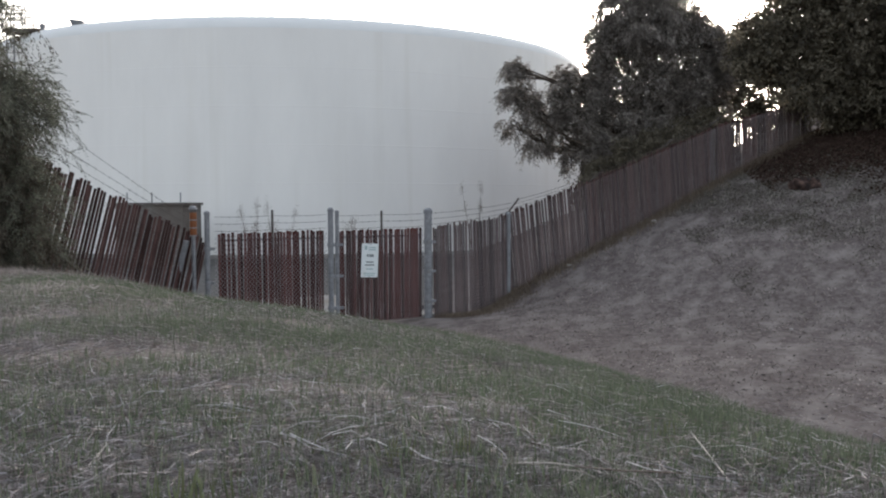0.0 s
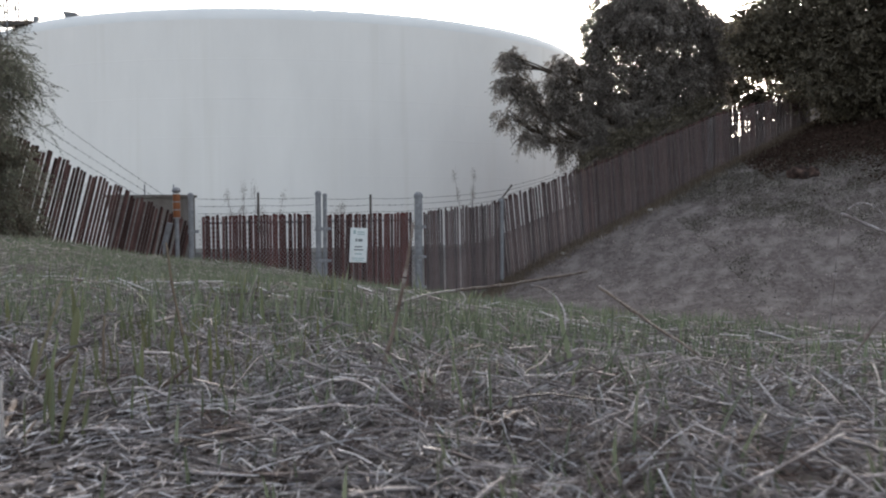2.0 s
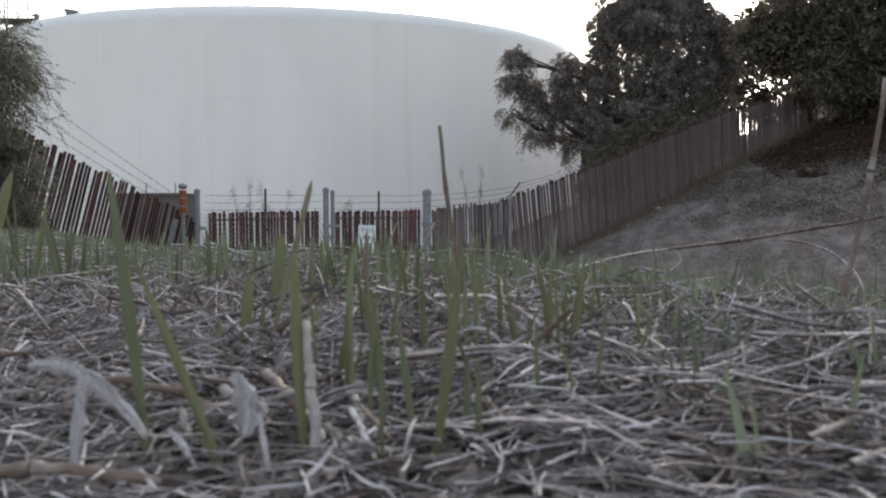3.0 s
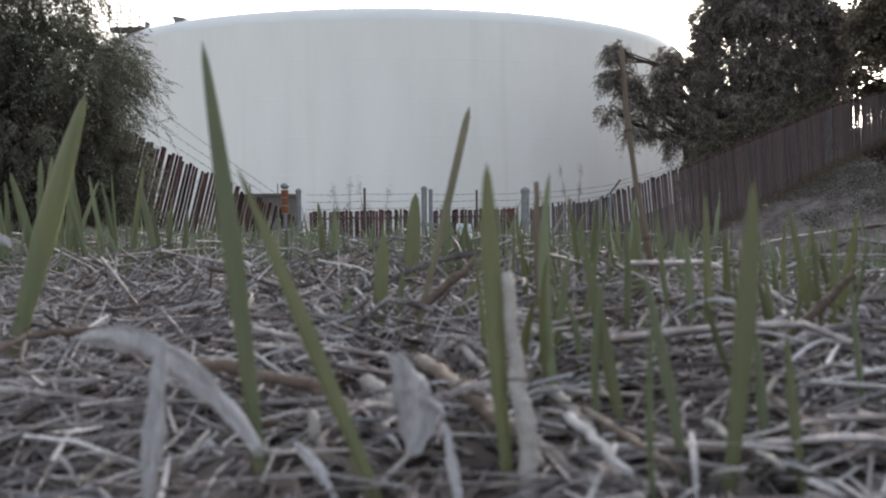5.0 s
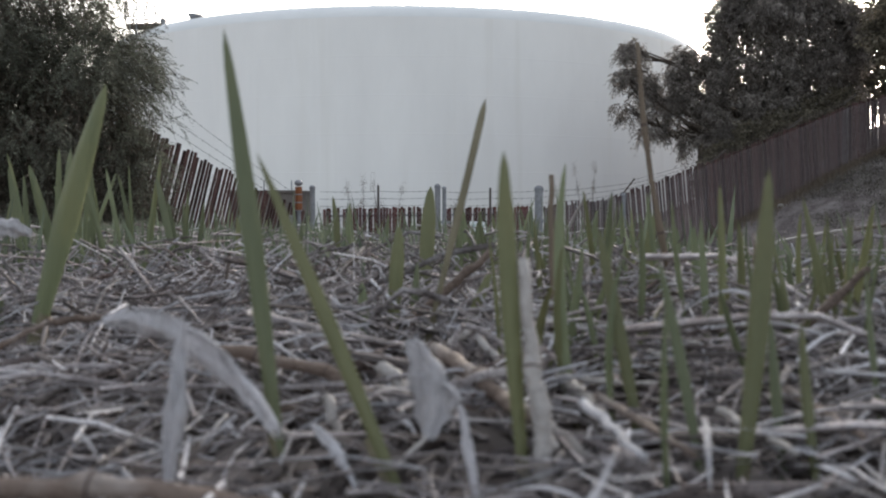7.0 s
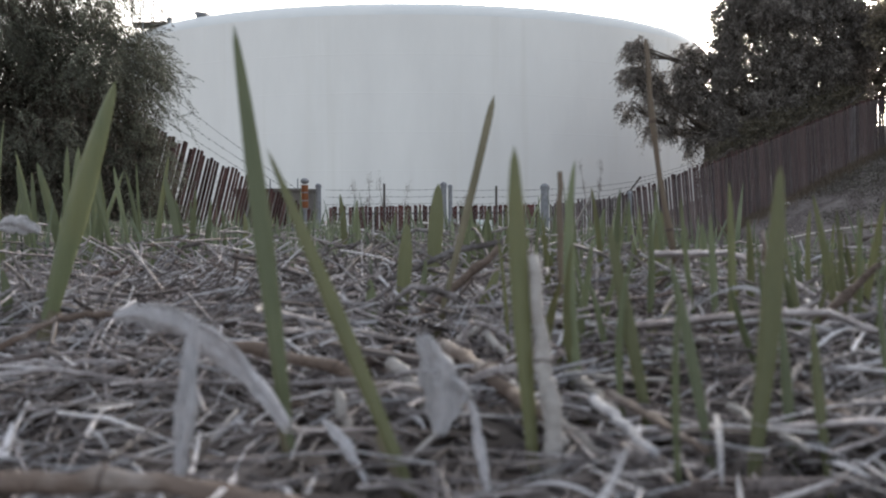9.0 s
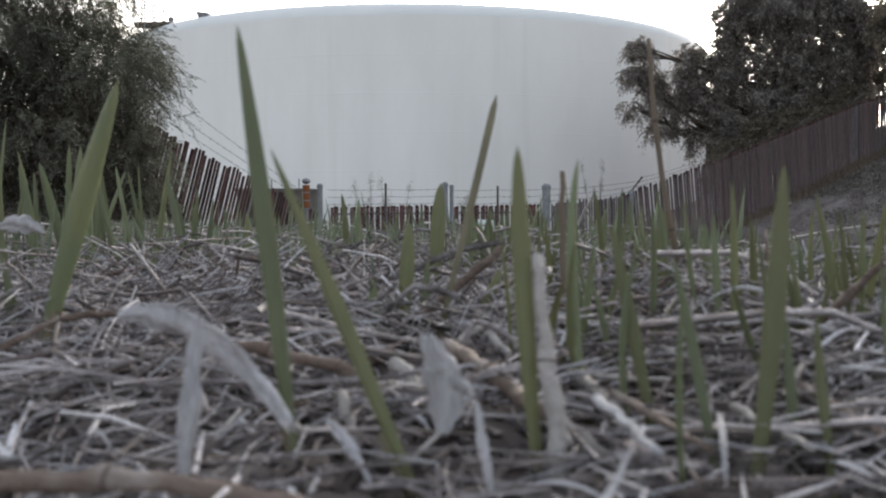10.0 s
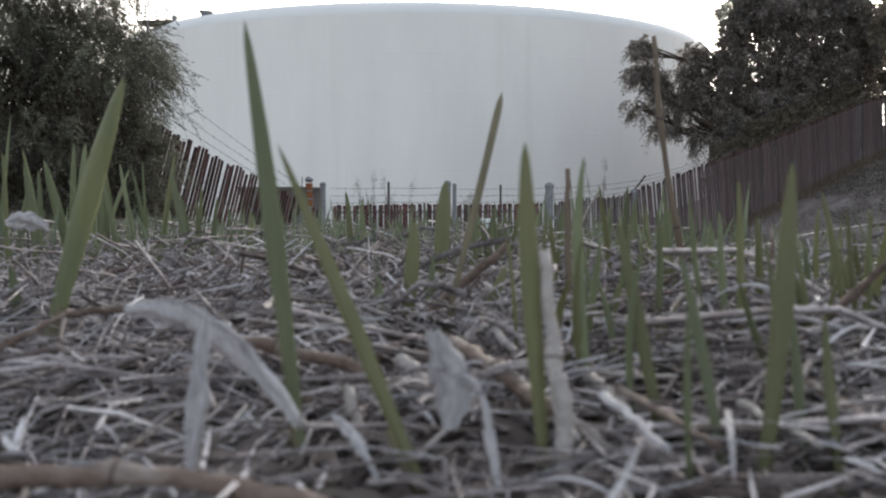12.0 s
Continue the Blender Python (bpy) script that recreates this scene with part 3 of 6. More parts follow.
def marker_pole(x, y):
    pole = empty("marker_pole", x, y, -1.9)
    post(pole, x, y, -1.9, 0.2, 0.035, "pipe", False)
    bm = bmesh.new()
    bmesh.ops.create_uvsphere(bm, u_segments=14, v_segments=8, radius=0.07, matrix=pose(0, 0, 0) @ Matrix.Diagonal((1, 1, 0.75, 1)))
    c = part("cap", bm, galv, pole, "grey domed cap", True)
    c.location = (0, 0, 2.24)
    for k in range(3):
        bm = bmesh.new()
        bmesh.ops.create_cone(bm, cap_ends=True, segments=14, radius1=0.058, radius2=0.058, depth=0.115)
        c = part("reflector", bm, orange, pole, "faded orange reflector sleeve")
        c.location = (0, 0, 2.12 - 0.13 * k)
    for k in range(3):
        bm = bmesh.new()
        bmesh.ops.create_cone(bm, cap_ends=True, segments=14, radius1=0.062, radius2=0.062, depth=0.018)
        c = part("band", bm, galv, pole)
        c.location = (0, 0, 2.055 - 0.13 * k)
    return tagged(pole, "steel pole with faded orange reflector sleeves beside the gate", "pole")


marker_pole(-4.12, 14.9)


def gate_sign():
    """White enamel notice on the gate."""
    e = Vector((P3[0] - P2[0], P3[1] - P2[1], 0)).normalized()
    c = Vector((-1.36, 16.73, -0.64))
    sign = empty("notice_sign", *c)
    m = Matrix((e, Vector((-e.y, e.x, 0)), Vector((0, 0, 1)))).transposed().to_4x4()
    sign.matrix_basis = Matrix.Translation(c) @ m @ pose(0, 0, 0, 0, 3.0, 0)
    bm = bmesh.new()
    box_bm(bm, 0.355, 0.006, 0.63, Matrix(), 0.002)
    part("plate", bm, sign_white, sign, "white enamel plate with rounded corners")
    rows = [(0.235, -0.09, 0.05, 0.07, sign_ink), (0.24, 0.04, 0.15, 0.02, sign_ink), (0.2, 0.04, 0.15, 0.02, sign_ink), (0.09, -0.05, 0.04, 0.05, sign_black),
            (0.09, 0.03, 0.09, 0.05, sign_black), (-0.03, 0, 0.16, 0.025, sign_black), (-0.085, 0, 0.2, 0.025, sign_black), (-0.16, 0, 0.14, 0.02, sign_ink),
            (-0.24, 0, 0.25, 0.014, sign_ink), (-0.275, 0, 0.22, 0.014, sign_ink)]
    for z, x, w, h, mt in rows:
        bm = bmesh.new()
        box_bm(bm, w, 0.002, h, pose(x, -0.0045, z))
        part("print_bar", bm, mt, sign)
    for z in (0.295, -0.3):
        bm = bmesh.new()
        bmesh.ops.create_cone(bm, cap_ends=True, segments=8, radius1=0.008, radius2=0.008, depth=0.008, matrix=pose(0, -0.006, z, 90))
        part("bolt", bm, galv, sign)
    return tagged(sign, "white enamel notice plate with faded print on the gate", "sign")


gate_sign()


def pump_house():
    ob = empty("valve_house", -11.3, 36, -2.05)
    bm = bmesh.new()
    box_bm(bm, 2.6, 2.6, 2.42, pose(0, 0, 1.21), 0.02)
    part("wall", bm, stucco, ob)
    bm = bmesh.new()
    box_bm(bm, 2.75, 2.75, 0.11, pose(0, 0, 2.47), 0.015)
    part("roof_slab", bm, stucco, ob)
    for x in (-0.85, 0.1, 1.2):
        bm = bmesh.new()
        box_bm(bm, 0.04, 0.04, 0.42, pose(x, -1.25, 2.7))
        part("stake", bm, galv, ob)
    return tagged(ob, "low grey concrete valve house with roof stakes", "building")


pump_house()


# ---- trees ----
def limb(points, radii, k=8):
    p = np.array(points, float)
    t = np.linspace(0, len(p) - 1, (len(p) - 1) * 4 + 1)
    line = np.stack([np.interp(t, np.arange(len(p)), p[:, i]) for i in range(3)], -1)
    for _ in range(2):
        line[1:-1] = (line[:-2] + 2 * line[1:-1] + line[2:]) / 4
    rad = np.interp(t, np.arange(len(p)), radii)
    return tubes(line[None], rad[None], k)


def leaves(centre, way, length, width, rs):
    """Pointed leaves: kites with a slight fold."""
    n = len(centre)
    way = way / (np.linalg.norm(way, axis=1, keepdims=True) + 1e-9)
    side = np.cross(way, rs.normal(size=(n, 3)))
    side /= np.linalg.norm(side, axis=1, keepdims=True) + 1e-9
    L, W = length[:, None], width[:, None]
    v = np.stack([centre, centre + way * L * 0.45 + side * W, centre + way * L, centre + way * L * 0.45 - side * W], 1).reshape(-1, 3)
    i = np.arange(n)[:, None] * 4
    return v, i + np.arange(4)[None]


def crown_points(lobes, rs, per, clump):
    """Twig starts gathered in round clumps near the outside of each lobe (centre, radii), with a thinner core."""
    out, cen = [], []
    for (c, r, share) in lobes:
        n = int(per * share)
        m = max(6, n // (90 if np.mean(r) < 0.75 else 48))
        d = rs.normal(size=(m, 3))
        d /= np.linalg.norm(d, axis=1, keepdims=True)
        hub = np.array(c) + d * np.array(r) * rs.uniform(0.45, 1.1, m)[:, None]
        size = clump * np.clip(np.mean(r), 0.6, 1.5) * rs.uniform(0.6, 1.5, m)
        pick = rs.randint(0, m, n)
        ball = rs.normal(size=(n, 3))
        ball /= np.linalg.norm(ball, axis=1, keepdims=True)
        ball[:, 2] *= 0.8
        spot = hub[pick] + ball * (size[pick] * rs.uniform(0, 1, n) ** 0.4)[:, None]
        core = rs.uniform(0, 1, n) < (0.05 if np.mean(r) < 0.75 else 0.36)
        spot[core] = np.array(c) + ball[core] * np.array(r) * 0.95 * (rs.uniform(0, 1, core.sum()) ** 0.5)[:, None]
        out.append(spot)
        way = d[pick] * 0.6 + ball * 0.8 + rs.normal(size=(n, 3)) * 0.3
        cen.append(way / np.linalg.norm(way, axis=1, keepdims=True))
    return np.concatenate(out), np.concatenate(cen)


def tree(name, foot, trunk_r, lobes, mat, label, seed, twigs, per_twig, leaf, droop, spread, trunk_path=None, leaf_w=0.28, clump=0.27):
    rs = np.random.RandomState(seed)
    foot = np.array(foot, float)
    ob = empty(name, *foot)
    pieces = []
    fork = np.array(trunk_path[-1] if trunk_path else (0, 0, 1.5), float)
    pieces.append(limb([(0, 0, -0.2)] + [tuple(p) for p in (trunk_path or [(0, 0, 1.5)])], np.linspace(trunk_r, trunk_r * 0.7, len(trunk_path or [0]) + 1)))
    for c, r, s in lobes:
        c = np.array(c, float)
        mid = (fork + c) / 2 + rs.normal(size=3) * 0.1 * np.linalg.norm(c - fork)
        mid[2] -= 0.26 * np.hypot(c[0], c[1])
        pieces.append(limb([tuple(fork), tuple(mid), tuple(c)], [trunk_r * 0.45, trunk_r * 0.28, trunk_r * 0.1], 6))
        for _ in range(7):
            d = rs.normal(size=3)
            d /= np.linalg.norm(d)
            tip = c + d * np.array(r) * 0.85
            pieces.append(limb([tuple(mid + (c - mid) * rs.uniform(0.2, 1)), tuple((c + tip) / 2 + rs.normal(size=3) * 0.1), tuple(tip)], [trunk_r * 0.12, trunk_r * 0.07, 0.008], 4))
    v, f = joined(pieces)
    bulk("trunk", v, f, bark, ob, "dark rough trunk and limbs", True)
    base, out = crown_points(lobes, rs, twigs, clump)
    n = len(base)
    way = out + rs.normal(size=(n, 3)) * 0.4
    way /= np.linalg.norm(way, axis=1, keepdims=True)
    tl = spread * rs.uniform(0.5, 1.3, n)
    s = 5
    t = np.linspace(0, 1, s)
    line = base[:, None] + way[:, None] * (tl[:, None] * t)[..., None]
    line[:, :, 2] -= droop * (tl[:, None] * t**1.6)
    tv, tf = tubes(line[::2, ::2], (np.full((n, s), leaf * 0.03) * (1.2 - t))[::2, ::2], 3)
    tagged(bulk("twig", tv, tf, bark, ob), kind="stuff")
    u = rs.uniform(0.05, 1, (n, per_twig))
    lp = base[:, None] + way[:, None] * (tl[:, None] * u)[..., None]
    lp[:, :, 2] -= droop * tl[:, None] * u**1.6
    lp = lp + rs.normal(size=lp.shape) * leaf * 0.35
    lw = way[:, None] * 0.5 + rs.normal(size=lp.shape) * 0.6
    lw[:, :, 2] -= 0.35 + droop * 0.9
    m = n * per_twig
    v, f = leaves(lp.reshape(-1, 3), lw.reshape(-1, 3), leaf * rs.uniform(0.6, 1.3, m), leaf * leaf_w * rs.uniform(0.6, 1.3, m), rs)
    bulk("crown", v, f, mat, ob, "loose crown of many small leaves")
    return tagged(ob, label, "tree")


def rel(foot, *lobes):
    """Lobes given in world places, turned to the foot's own frame."""
    return [((c[0] - foot[0], c[1] - foot[1], c[2] - foot[2]), r if isinstance(r, tuple) else (r, r, r), s) for c, r, s in lobes]


def gz_at(x, y):
    return float(ground(x, y))


def fronds(lobes, n, per, rs, clump=0.3, reach=(0.2, 0.5), length=(0.12, 0.26), k=9, leaf=(0.028, 0.05), slim=0.13, hang=0.45):
    """Arching branchlets with drooping side sprays: leaves in two rows on each midrib."""
    base, out = crown_points(lobes, rs, n, clump)
    n = len(base)
    way = out * np.array([1, 1, 0.5]) + rs.normal(size=(n, 3)) * 0.3
    way /= np.linalg.norm(way, axis=1, keepdims=True)
    tl = rs.uniform(*reach, n)
    u = rs.uniform(0.25, 1, (n, per))
    start = base[:, None] + way[:, None] * (tl[:, None] * u)[..., None]
    start[:, :, 2] -= 0.6 * tl[:, None] * u**1.8
    go = way[:, None] * 0.7 + rs.normal(size=(n, per, 3)) * 0.55 - np.array([0, 0, 0.35])
    start, go = start.reshape(-1, 3), go.reshape(-1, 3)
    go /= np.linalg.norm(go, axis=1, keepdims=True)
    fl = rs.uniform(*length, len(start))
    t = np.linspace(0, 1, 6)
    rib = start[:, None] + go[:, None] * (fl[:, None] * t)[..., None]
    rib[:, :, 2] -= hang * fl[:, None] * t**1.7
    q = np.linspace(0.12, 1, k)
    at = start[:, None] + go[:, None] * (fl[:, None] * q)[..., None]
    at[:, :, 2] -= hang * fl[:, None] * q**1.7
    side = np.cross(go, np.array([0, 0, 1.0]) + rs.normal(size=go.shape) * 0.3)
    side /= np.linalg.norm(side, axis=1, keepdims=True) + 1e-9
    both = np.concatenate([go[:, None] * 0.75 + side[:, None] * 0.8 + 0 * at, go[:, None] * 0.75 - side[:, None] * 0.8 + 0 * at])
    both[:, :, 2] -= 0.66 * hang
    m = both.shape[0] * k
    centre = np.concatenate([at, at]).reshape(-1, 3)
    size = rs.uniform(*leaf, m)
    centre = centre + rs.normal(size=centre.shape) * 0.25 * leaf[0]
    lv, lf = leaves(centre, both.reshape(-1, 3), size, size * slim * rs.uniform(0.7, 1.2, m), rs)
    return (lv, lf), tubes(rib[:, ::2], np.full((len(rib), 3), 0.045 * leaf[0]), 3)


FT = (8.35, 33.1, gz_at(8.35, 33.1))
SMALL = (((2.61, 32.54, 5.14), (0.40, 0.43, 0.58), 0.05), ((2.36, 32.54, 4.32), (0.33, 0.35, 0.22), 0.02), ((3.04, 32.62, 3.97), (0.46, 0.43, 0.3), 0.03), ((3.61, 32.62, 3.45), (0.5, 0.52, 0.34), 0.035), ((4.13, 32.62, 3.97), (0.38, 0.43, 0.38), 0.03), ((4.1, 32.62, 4.8), (0.34, 0.43, 0.55), 0.045),
         ((2.52, 32.54, 3.19), (0.25, 0.35, 0.36), 0.014), ((3.3, 32.62, 2.75), (0.5, 0.52, 0.36), 0.03), ((4.3, 32.71, 2.55), (0.34, 0.4, 0.4), 0.025), ((4.4, 32.71, 3.5), (0.36, 0.4, 0.36), 0.03), ((4.75, 32.7, 4.9), (0.34, 0.4, 0.6), 0.03), ((4.95, 32.8, 3.5), (0.32, 0.4, 0.9), 0.05))
BIG = (((5.65, 32.89, 6.1), (0.6, 0.60, 1.1), 0.075), ((5.55, 32.89, 4.32), (0.5, 0.60, 1.0), 0.08), ((5.5, 32.89, 2.58), (0.6, 0.60, 0.78), 0.07), ((7.05, 33.06, 6.49), 1.39, 0.14), ((7.05, 33.06, 4.67), 1.39, 0.15),
       ((7.05, 33.06, 3.01), 1.30, 0.12), ((6.61, 33.15, 7.71), 1.22, 0.11), ((8.70, 33.23, 5.71), 1.57, 0.18), ((8.53, 33.23, 3.88), 1.48, 0.15), ((9.66, 33.32, 4.58), (0.70, 0.78, 1.30), 0.075), ((9.22, 33.32, 6.67), (0.78, 0.78, 0.70), 0.06),
       ((10.15, 33.3, 5.75), (0.6, 0.6, 0.8), 0.08), ((8.09, 33.23, 7.54), 1.30, 0.11))
eucalyptus = tree("eucalyptus_tree", FT, 0.3, rel(FT, *((c, tuple(0.75 * q for q in r), 0.13 * w) for c, r, w in SMALL), *((c, r, 0.97 * w) for c, r, w in BIG)),
                  leaf_dark, "dark eucalyptus tree with drooping leaves behind the fence", 5, 13000, 12, 0.11, 0.9, 0.37, [(-0.3, 0, 1.2), (-0.2, 0.1, 2.2)], 0.14)
rs = np.random.RandomState(28)
(lv, lf), (rv, rf) = fronds(rel(FT, *((c, r, 0.85 * w) for c, r, w in SMALL), *((c, r, 0.6 * w) for c, r, w in BIG)), 900, 8, rs, 0.2, (0.15, 0.4), (0.16, 0.36), 8, (0.07, 0.14), 0.13, 0.8)
bulk("hanging_leaf", lv, lf, leaf_dark, eucalyptus, "narrow drooping leaves at the crown's outside")
tagged(bulk("leaf_midrib", rv, rf, bark, eucalyptus), kind="stuff")

FD = (11.4, 57.0, -2.1)
tree("oak_tree", FD, 0.25, rel(FD, ((9.0, 57.4, -0.8), (0.8, 0.9, 1.3), 0.25), ((9.1, 57.2, 1.3), (0.8, 0.9, 1.4), 0.3), ((9.4, 57.2, 3.0), (0.9, 0.9, 1.3), 0.2), ((9.6, 57.4, 4.8), (0.9, 0.9, 1.0), 0.12), ((10.8, 56.8, 1.6), (1.2, 1.2, 1.9), 0.25), ((12.0, 57.0, 2.4), 1.8, 0.3), ((10.6, 56.8, 4.6), (1.6, 1.4, 1.6), 0.3), ((13.2, 57.0, 5.0), 1.9, 0.3)),
     leaf_dark, "dense dark evergreen oak close beside the tank", 29, 5200, 13, 0.2, 0.2, 0.45, [(0, 0, 1.2), (0, 0, 2.4)], 0.33)

FS = (7.2, 31.1, gz_at(7.2, 31.1))
tree("shrub", FS, 0.12, rel(FS, ((5.3, 30.96, 1.18), (0.62, 0.60, 0.77), 0.24), ((6.45, 31.13, 1.69), (0.77, 0.69, 0.86), 0.25), ((7.65, 31.30, 2.04), (0.86, 0.69, 0.86), 0.25), ((8.77, 31.65, 2.64), (0.77, 0.69, 0.86), 0.25), ((9.7, 32.3, 2.6), (0.7, 0.6, 0.9), 0.25)),
     leaf_oak, "dense dark shrub behind the hill fence", 19, 4200, 13, 0.12, 0.3, 0.4, [(0, 0, 0.3), (0, 0, 0.6)], 0.25)

# An oak out of view, added only to throw shade on the upper hill.
FX = (18.5, 24.5, gz_at(18.5, 24.5))
tree("oak_tree", FX, 0.3, rel(FX, ((17.4, 24.2, 6.0), (2.2, 2.2, 1.5), 0.35), ((19.5, 24.6, 6.4), 2.4, 0.35), ((18.2, 22.4, 6.2), (2.2, 2.0, 1.5), 0.3)),
     leaf_oak, "unseen evergreen oak added to shade the upper hillside", 23, 3400, 14, 0.17, 0.15, 0.6, [(0, 0, 1.2), (-0.2, 0, 2.4)], 0.33)

FO = (14.0, 30.0, gz_at(14.0, 30.0))
# The last three lobes lie out of view, added to shade the hill.
tree("oak_tree", FO, 0.32, rel(
    FO, ((11.7, 29.8, 5.6), (1.2, 1.2, 1.1), 0.1), ((13.1, 29.8, 6.2), 1.9, 0.17), ((14.8, 29.8, 5.4), 1.9, 0.17), ((12.5, 29.6, 4.4), (1.2, 1.1, 0.9), 0.1),
    ((14.3, 29.5, 4.0), (1.4, 1.3, 0.8), 0.1), ((10.6, 29.9, 6.1), (0.8, 0.7, 0.75), 0.06), ((10.3, 30.1, 5.2), (0.5, 0.5, 0.55), 0.04), ((10.55, 30.2, 4.6), (0.4, 0.4, 0.6), 0.01)) + rel(FO, ((15.8, 29.8, 4.4), 1.5, 0.1), ((13.6, 30.0, 8.0), 2.0, 0.19),
    ((11.5, 30.0, 7.6), (1.2, 1.2, 0.9), 0.07), ((15.5, 30.5, 3.2), (1.3, 1.2, 0.8), 0.08), ((13.6, 30.6, 3.4), (0.9, 0.9, 0.6), 0.05), ((17.2, 28.4, 5.4), 2.2, 0.15), ((16.0, 27.4, 6.3), 2.0, 0.12), ((18.6, 27.0, 5.2), 2.2, 0.13)),
    leaf_oak, "dark spreading evergreen oak on the hillside", 6, 9000, 11, 0.13, 0.2, 0.6, [(0, 0, 1.0), (-0.2, 0, 2.0)], 0.27)

FB = (17.5, 41.0, gz_at(17.5, 41.0))
tree("oak_tree", FB, 0.3, rel(FB, ((12.6, 40.5, 5.4), (0.8, 0.6, 0.9), 0.09), ((12.9, 40.5, 4.3), (0.5, 0.5, 0.35), 0.025), ((13.9, 40.6, 5.6), (1.1, 0.8, 1.2), 0.1), ((14.3, 40.6, 4.2), (0.9, 0.7, 0.5), 0.05), ((13.2, 40.5, 7.4), (0.9, 0.8, 0.9), 0.07), ((17.5, 41, 5.0), 2.6, 0.5), ((19.6, 41, 5.6), 2.4, 0.5)),
     leaf_oak, "dark evergreen oak beyond the fence", 7, 3000, 14, 0.15, 0.15, 0.7, [(0, 0, 1.0), (0, 0, 2.0)], 0.33)

# Dense oak added behind the others to deepen the dark under their canopy.
FC = (17.6, 33.5, gz_at(17.6, 33.5))
tree("oak_tree", FC, 0.25, rel(FC, ((16.9, 33.3, 4.6), (1.6, 1.4, 1.5), 0.3), ((18.6, 33.3, 4.8), (1.8, 1.5, 1.7), 0.35), ((17.4, 33.0, 6.6), 1.8, 0.3), ((15.7, 33.6, 3.9), (0.9, 0.9, 0.8), 0.12)),
     leaf_oak, "low dense evergreen oak added to deepen the hillside shade", 17, 4600, 14, 0.14, 0.15, 0.6, [(0, 0, 0.6), (0, 0, 1.0)], 0.33)

FP = (-6.35, 11.3, gz_at(-6.35, 11.3))
# Inner leaves carry the shade in their colour; the paler fronds hang outside.
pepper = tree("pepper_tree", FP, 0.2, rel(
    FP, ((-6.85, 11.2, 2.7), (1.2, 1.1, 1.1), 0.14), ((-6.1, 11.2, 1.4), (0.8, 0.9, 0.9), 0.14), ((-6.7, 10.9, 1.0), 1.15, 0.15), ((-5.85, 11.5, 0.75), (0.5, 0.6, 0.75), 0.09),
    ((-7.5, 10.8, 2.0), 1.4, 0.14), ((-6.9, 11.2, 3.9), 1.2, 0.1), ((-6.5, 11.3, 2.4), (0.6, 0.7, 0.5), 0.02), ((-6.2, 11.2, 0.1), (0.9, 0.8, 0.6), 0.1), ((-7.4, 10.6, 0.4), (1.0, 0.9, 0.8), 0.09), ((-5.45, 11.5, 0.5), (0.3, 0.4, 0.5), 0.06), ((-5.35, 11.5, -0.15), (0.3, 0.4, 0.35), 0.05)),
    leaf_shaded, "weeping pepper tree with feathery grey-green foliage in front of the fence", 8, 3800, 24, 0.06, 1.3, 0.5, [(0.1, 0, 0.8), (0, 0, 1.5)], 0.13, clump=0.32)


rs = np.random.RandomState(18)
(lv, lf), (rv, rf) = fronds(rel(
    FP, ((-6.85, 11.0, 2.7), (1.2, 1.2, 1.1), 0.18), ((-6.1, 11.0, 1.5), (0.9, 1.0, 0.9), 0.16), ((-6.7, 10.6, 1.0), 1.2, 0.16), ((-5.6, 11.5, 1.7), (0.35, 0.5, 0.5), 0.07), ((-5.65, 11.4, 0.75), (0.5, 0.6, 0.8), 0.1),
    ((-7.5, 10.5, 2.0), 1.4, 0.14), ((-6.9, 11.0, 3.9), 1.2, 0.08), ((-6.3, 11.2, 2.4), (0.7, 0.7, 0.5), 0.03), ((-5.7, 11.4, 2.4), (0.35, 0.4, 0.35), 0.025), ((-5.3, 11.4, 1.75), (0.25, 0.35, 0.25), 0.03), ((-5.3, 11.4, 1.25), (0.2, 0.3, 0.25), 0.022), ((-5.4, 11.4, 2.15), (0.3, 0.35, 0.3), 0.03), ((-6.2, 11.0, 0.1), (0.9, 0.8, 0.6), 0.1),
    ((-7.4, 10.4, 0.4), (1.0, 0.9, 0.8), 0.09), ((-5.25, 11.5, 0.5), (0.28, 0.4, 0.4), 0.05), ((-5.2, 11.5, -0.05), (0.28, 0.4, 0.4), 0.05)), 1500, 7, rs)
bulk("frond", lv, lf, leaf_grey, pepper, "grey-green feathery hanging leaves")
tagged(bulk("leaf_midrib", rv, rf, bark, pepper), kind="stuff")



# ---- loose things on the hill and behind the gate ----
def weed(x, y, zb, h, seed):
    rs = np.random.RandomState(seed)
    ob = empty("dry_weed", x, y, zb)
    n = 3
    t = np.linspace(0, 1, 7)
    ang = rs.uniform(0, math.tau, n)
    tilt = rs.uniform(0.03, 0.16, n)
    hh = h * rs.uniform(0.75, 1.05, n)
    line = np.stack([np.cos(ang)[:, None] * tilt[:, None] * hh[:, None] * t**1.5, np.sin(ang)[:, None] * tilt[:, None] * hh[:, None] * t**1.5, hh[:, None] * t], -1)
    v, f = tubes(line, np.full((n, 7), 0.009) * (1.25 - t), 4)
    tagged(bulk("stalk", v, f, dry_weed, ob), kind="stuff")
    tops = line[:, -3:].reshape(-1, 3)
    m = 110
    c = np.repeat(tops, m, 0) + rs.normal(size=(len(tops) * m, 3)) * np.array([0.03, 0.03, 0.085])
    v, f = leaves(c, rs.normal(size=c.shape) + np.array([0, 0, 0.8]), rs.uniform(0.02, 0.045, len(c)), rs.uniform(0.0025, 0.005, len(c)), rs)
    tagged(bulk("seed_head", v, f, dry_weed, ob), kind="stuff")
    return tagged(ob, "tall dry weed with feathery seed head behind the gate", "weed", "dry weeds")


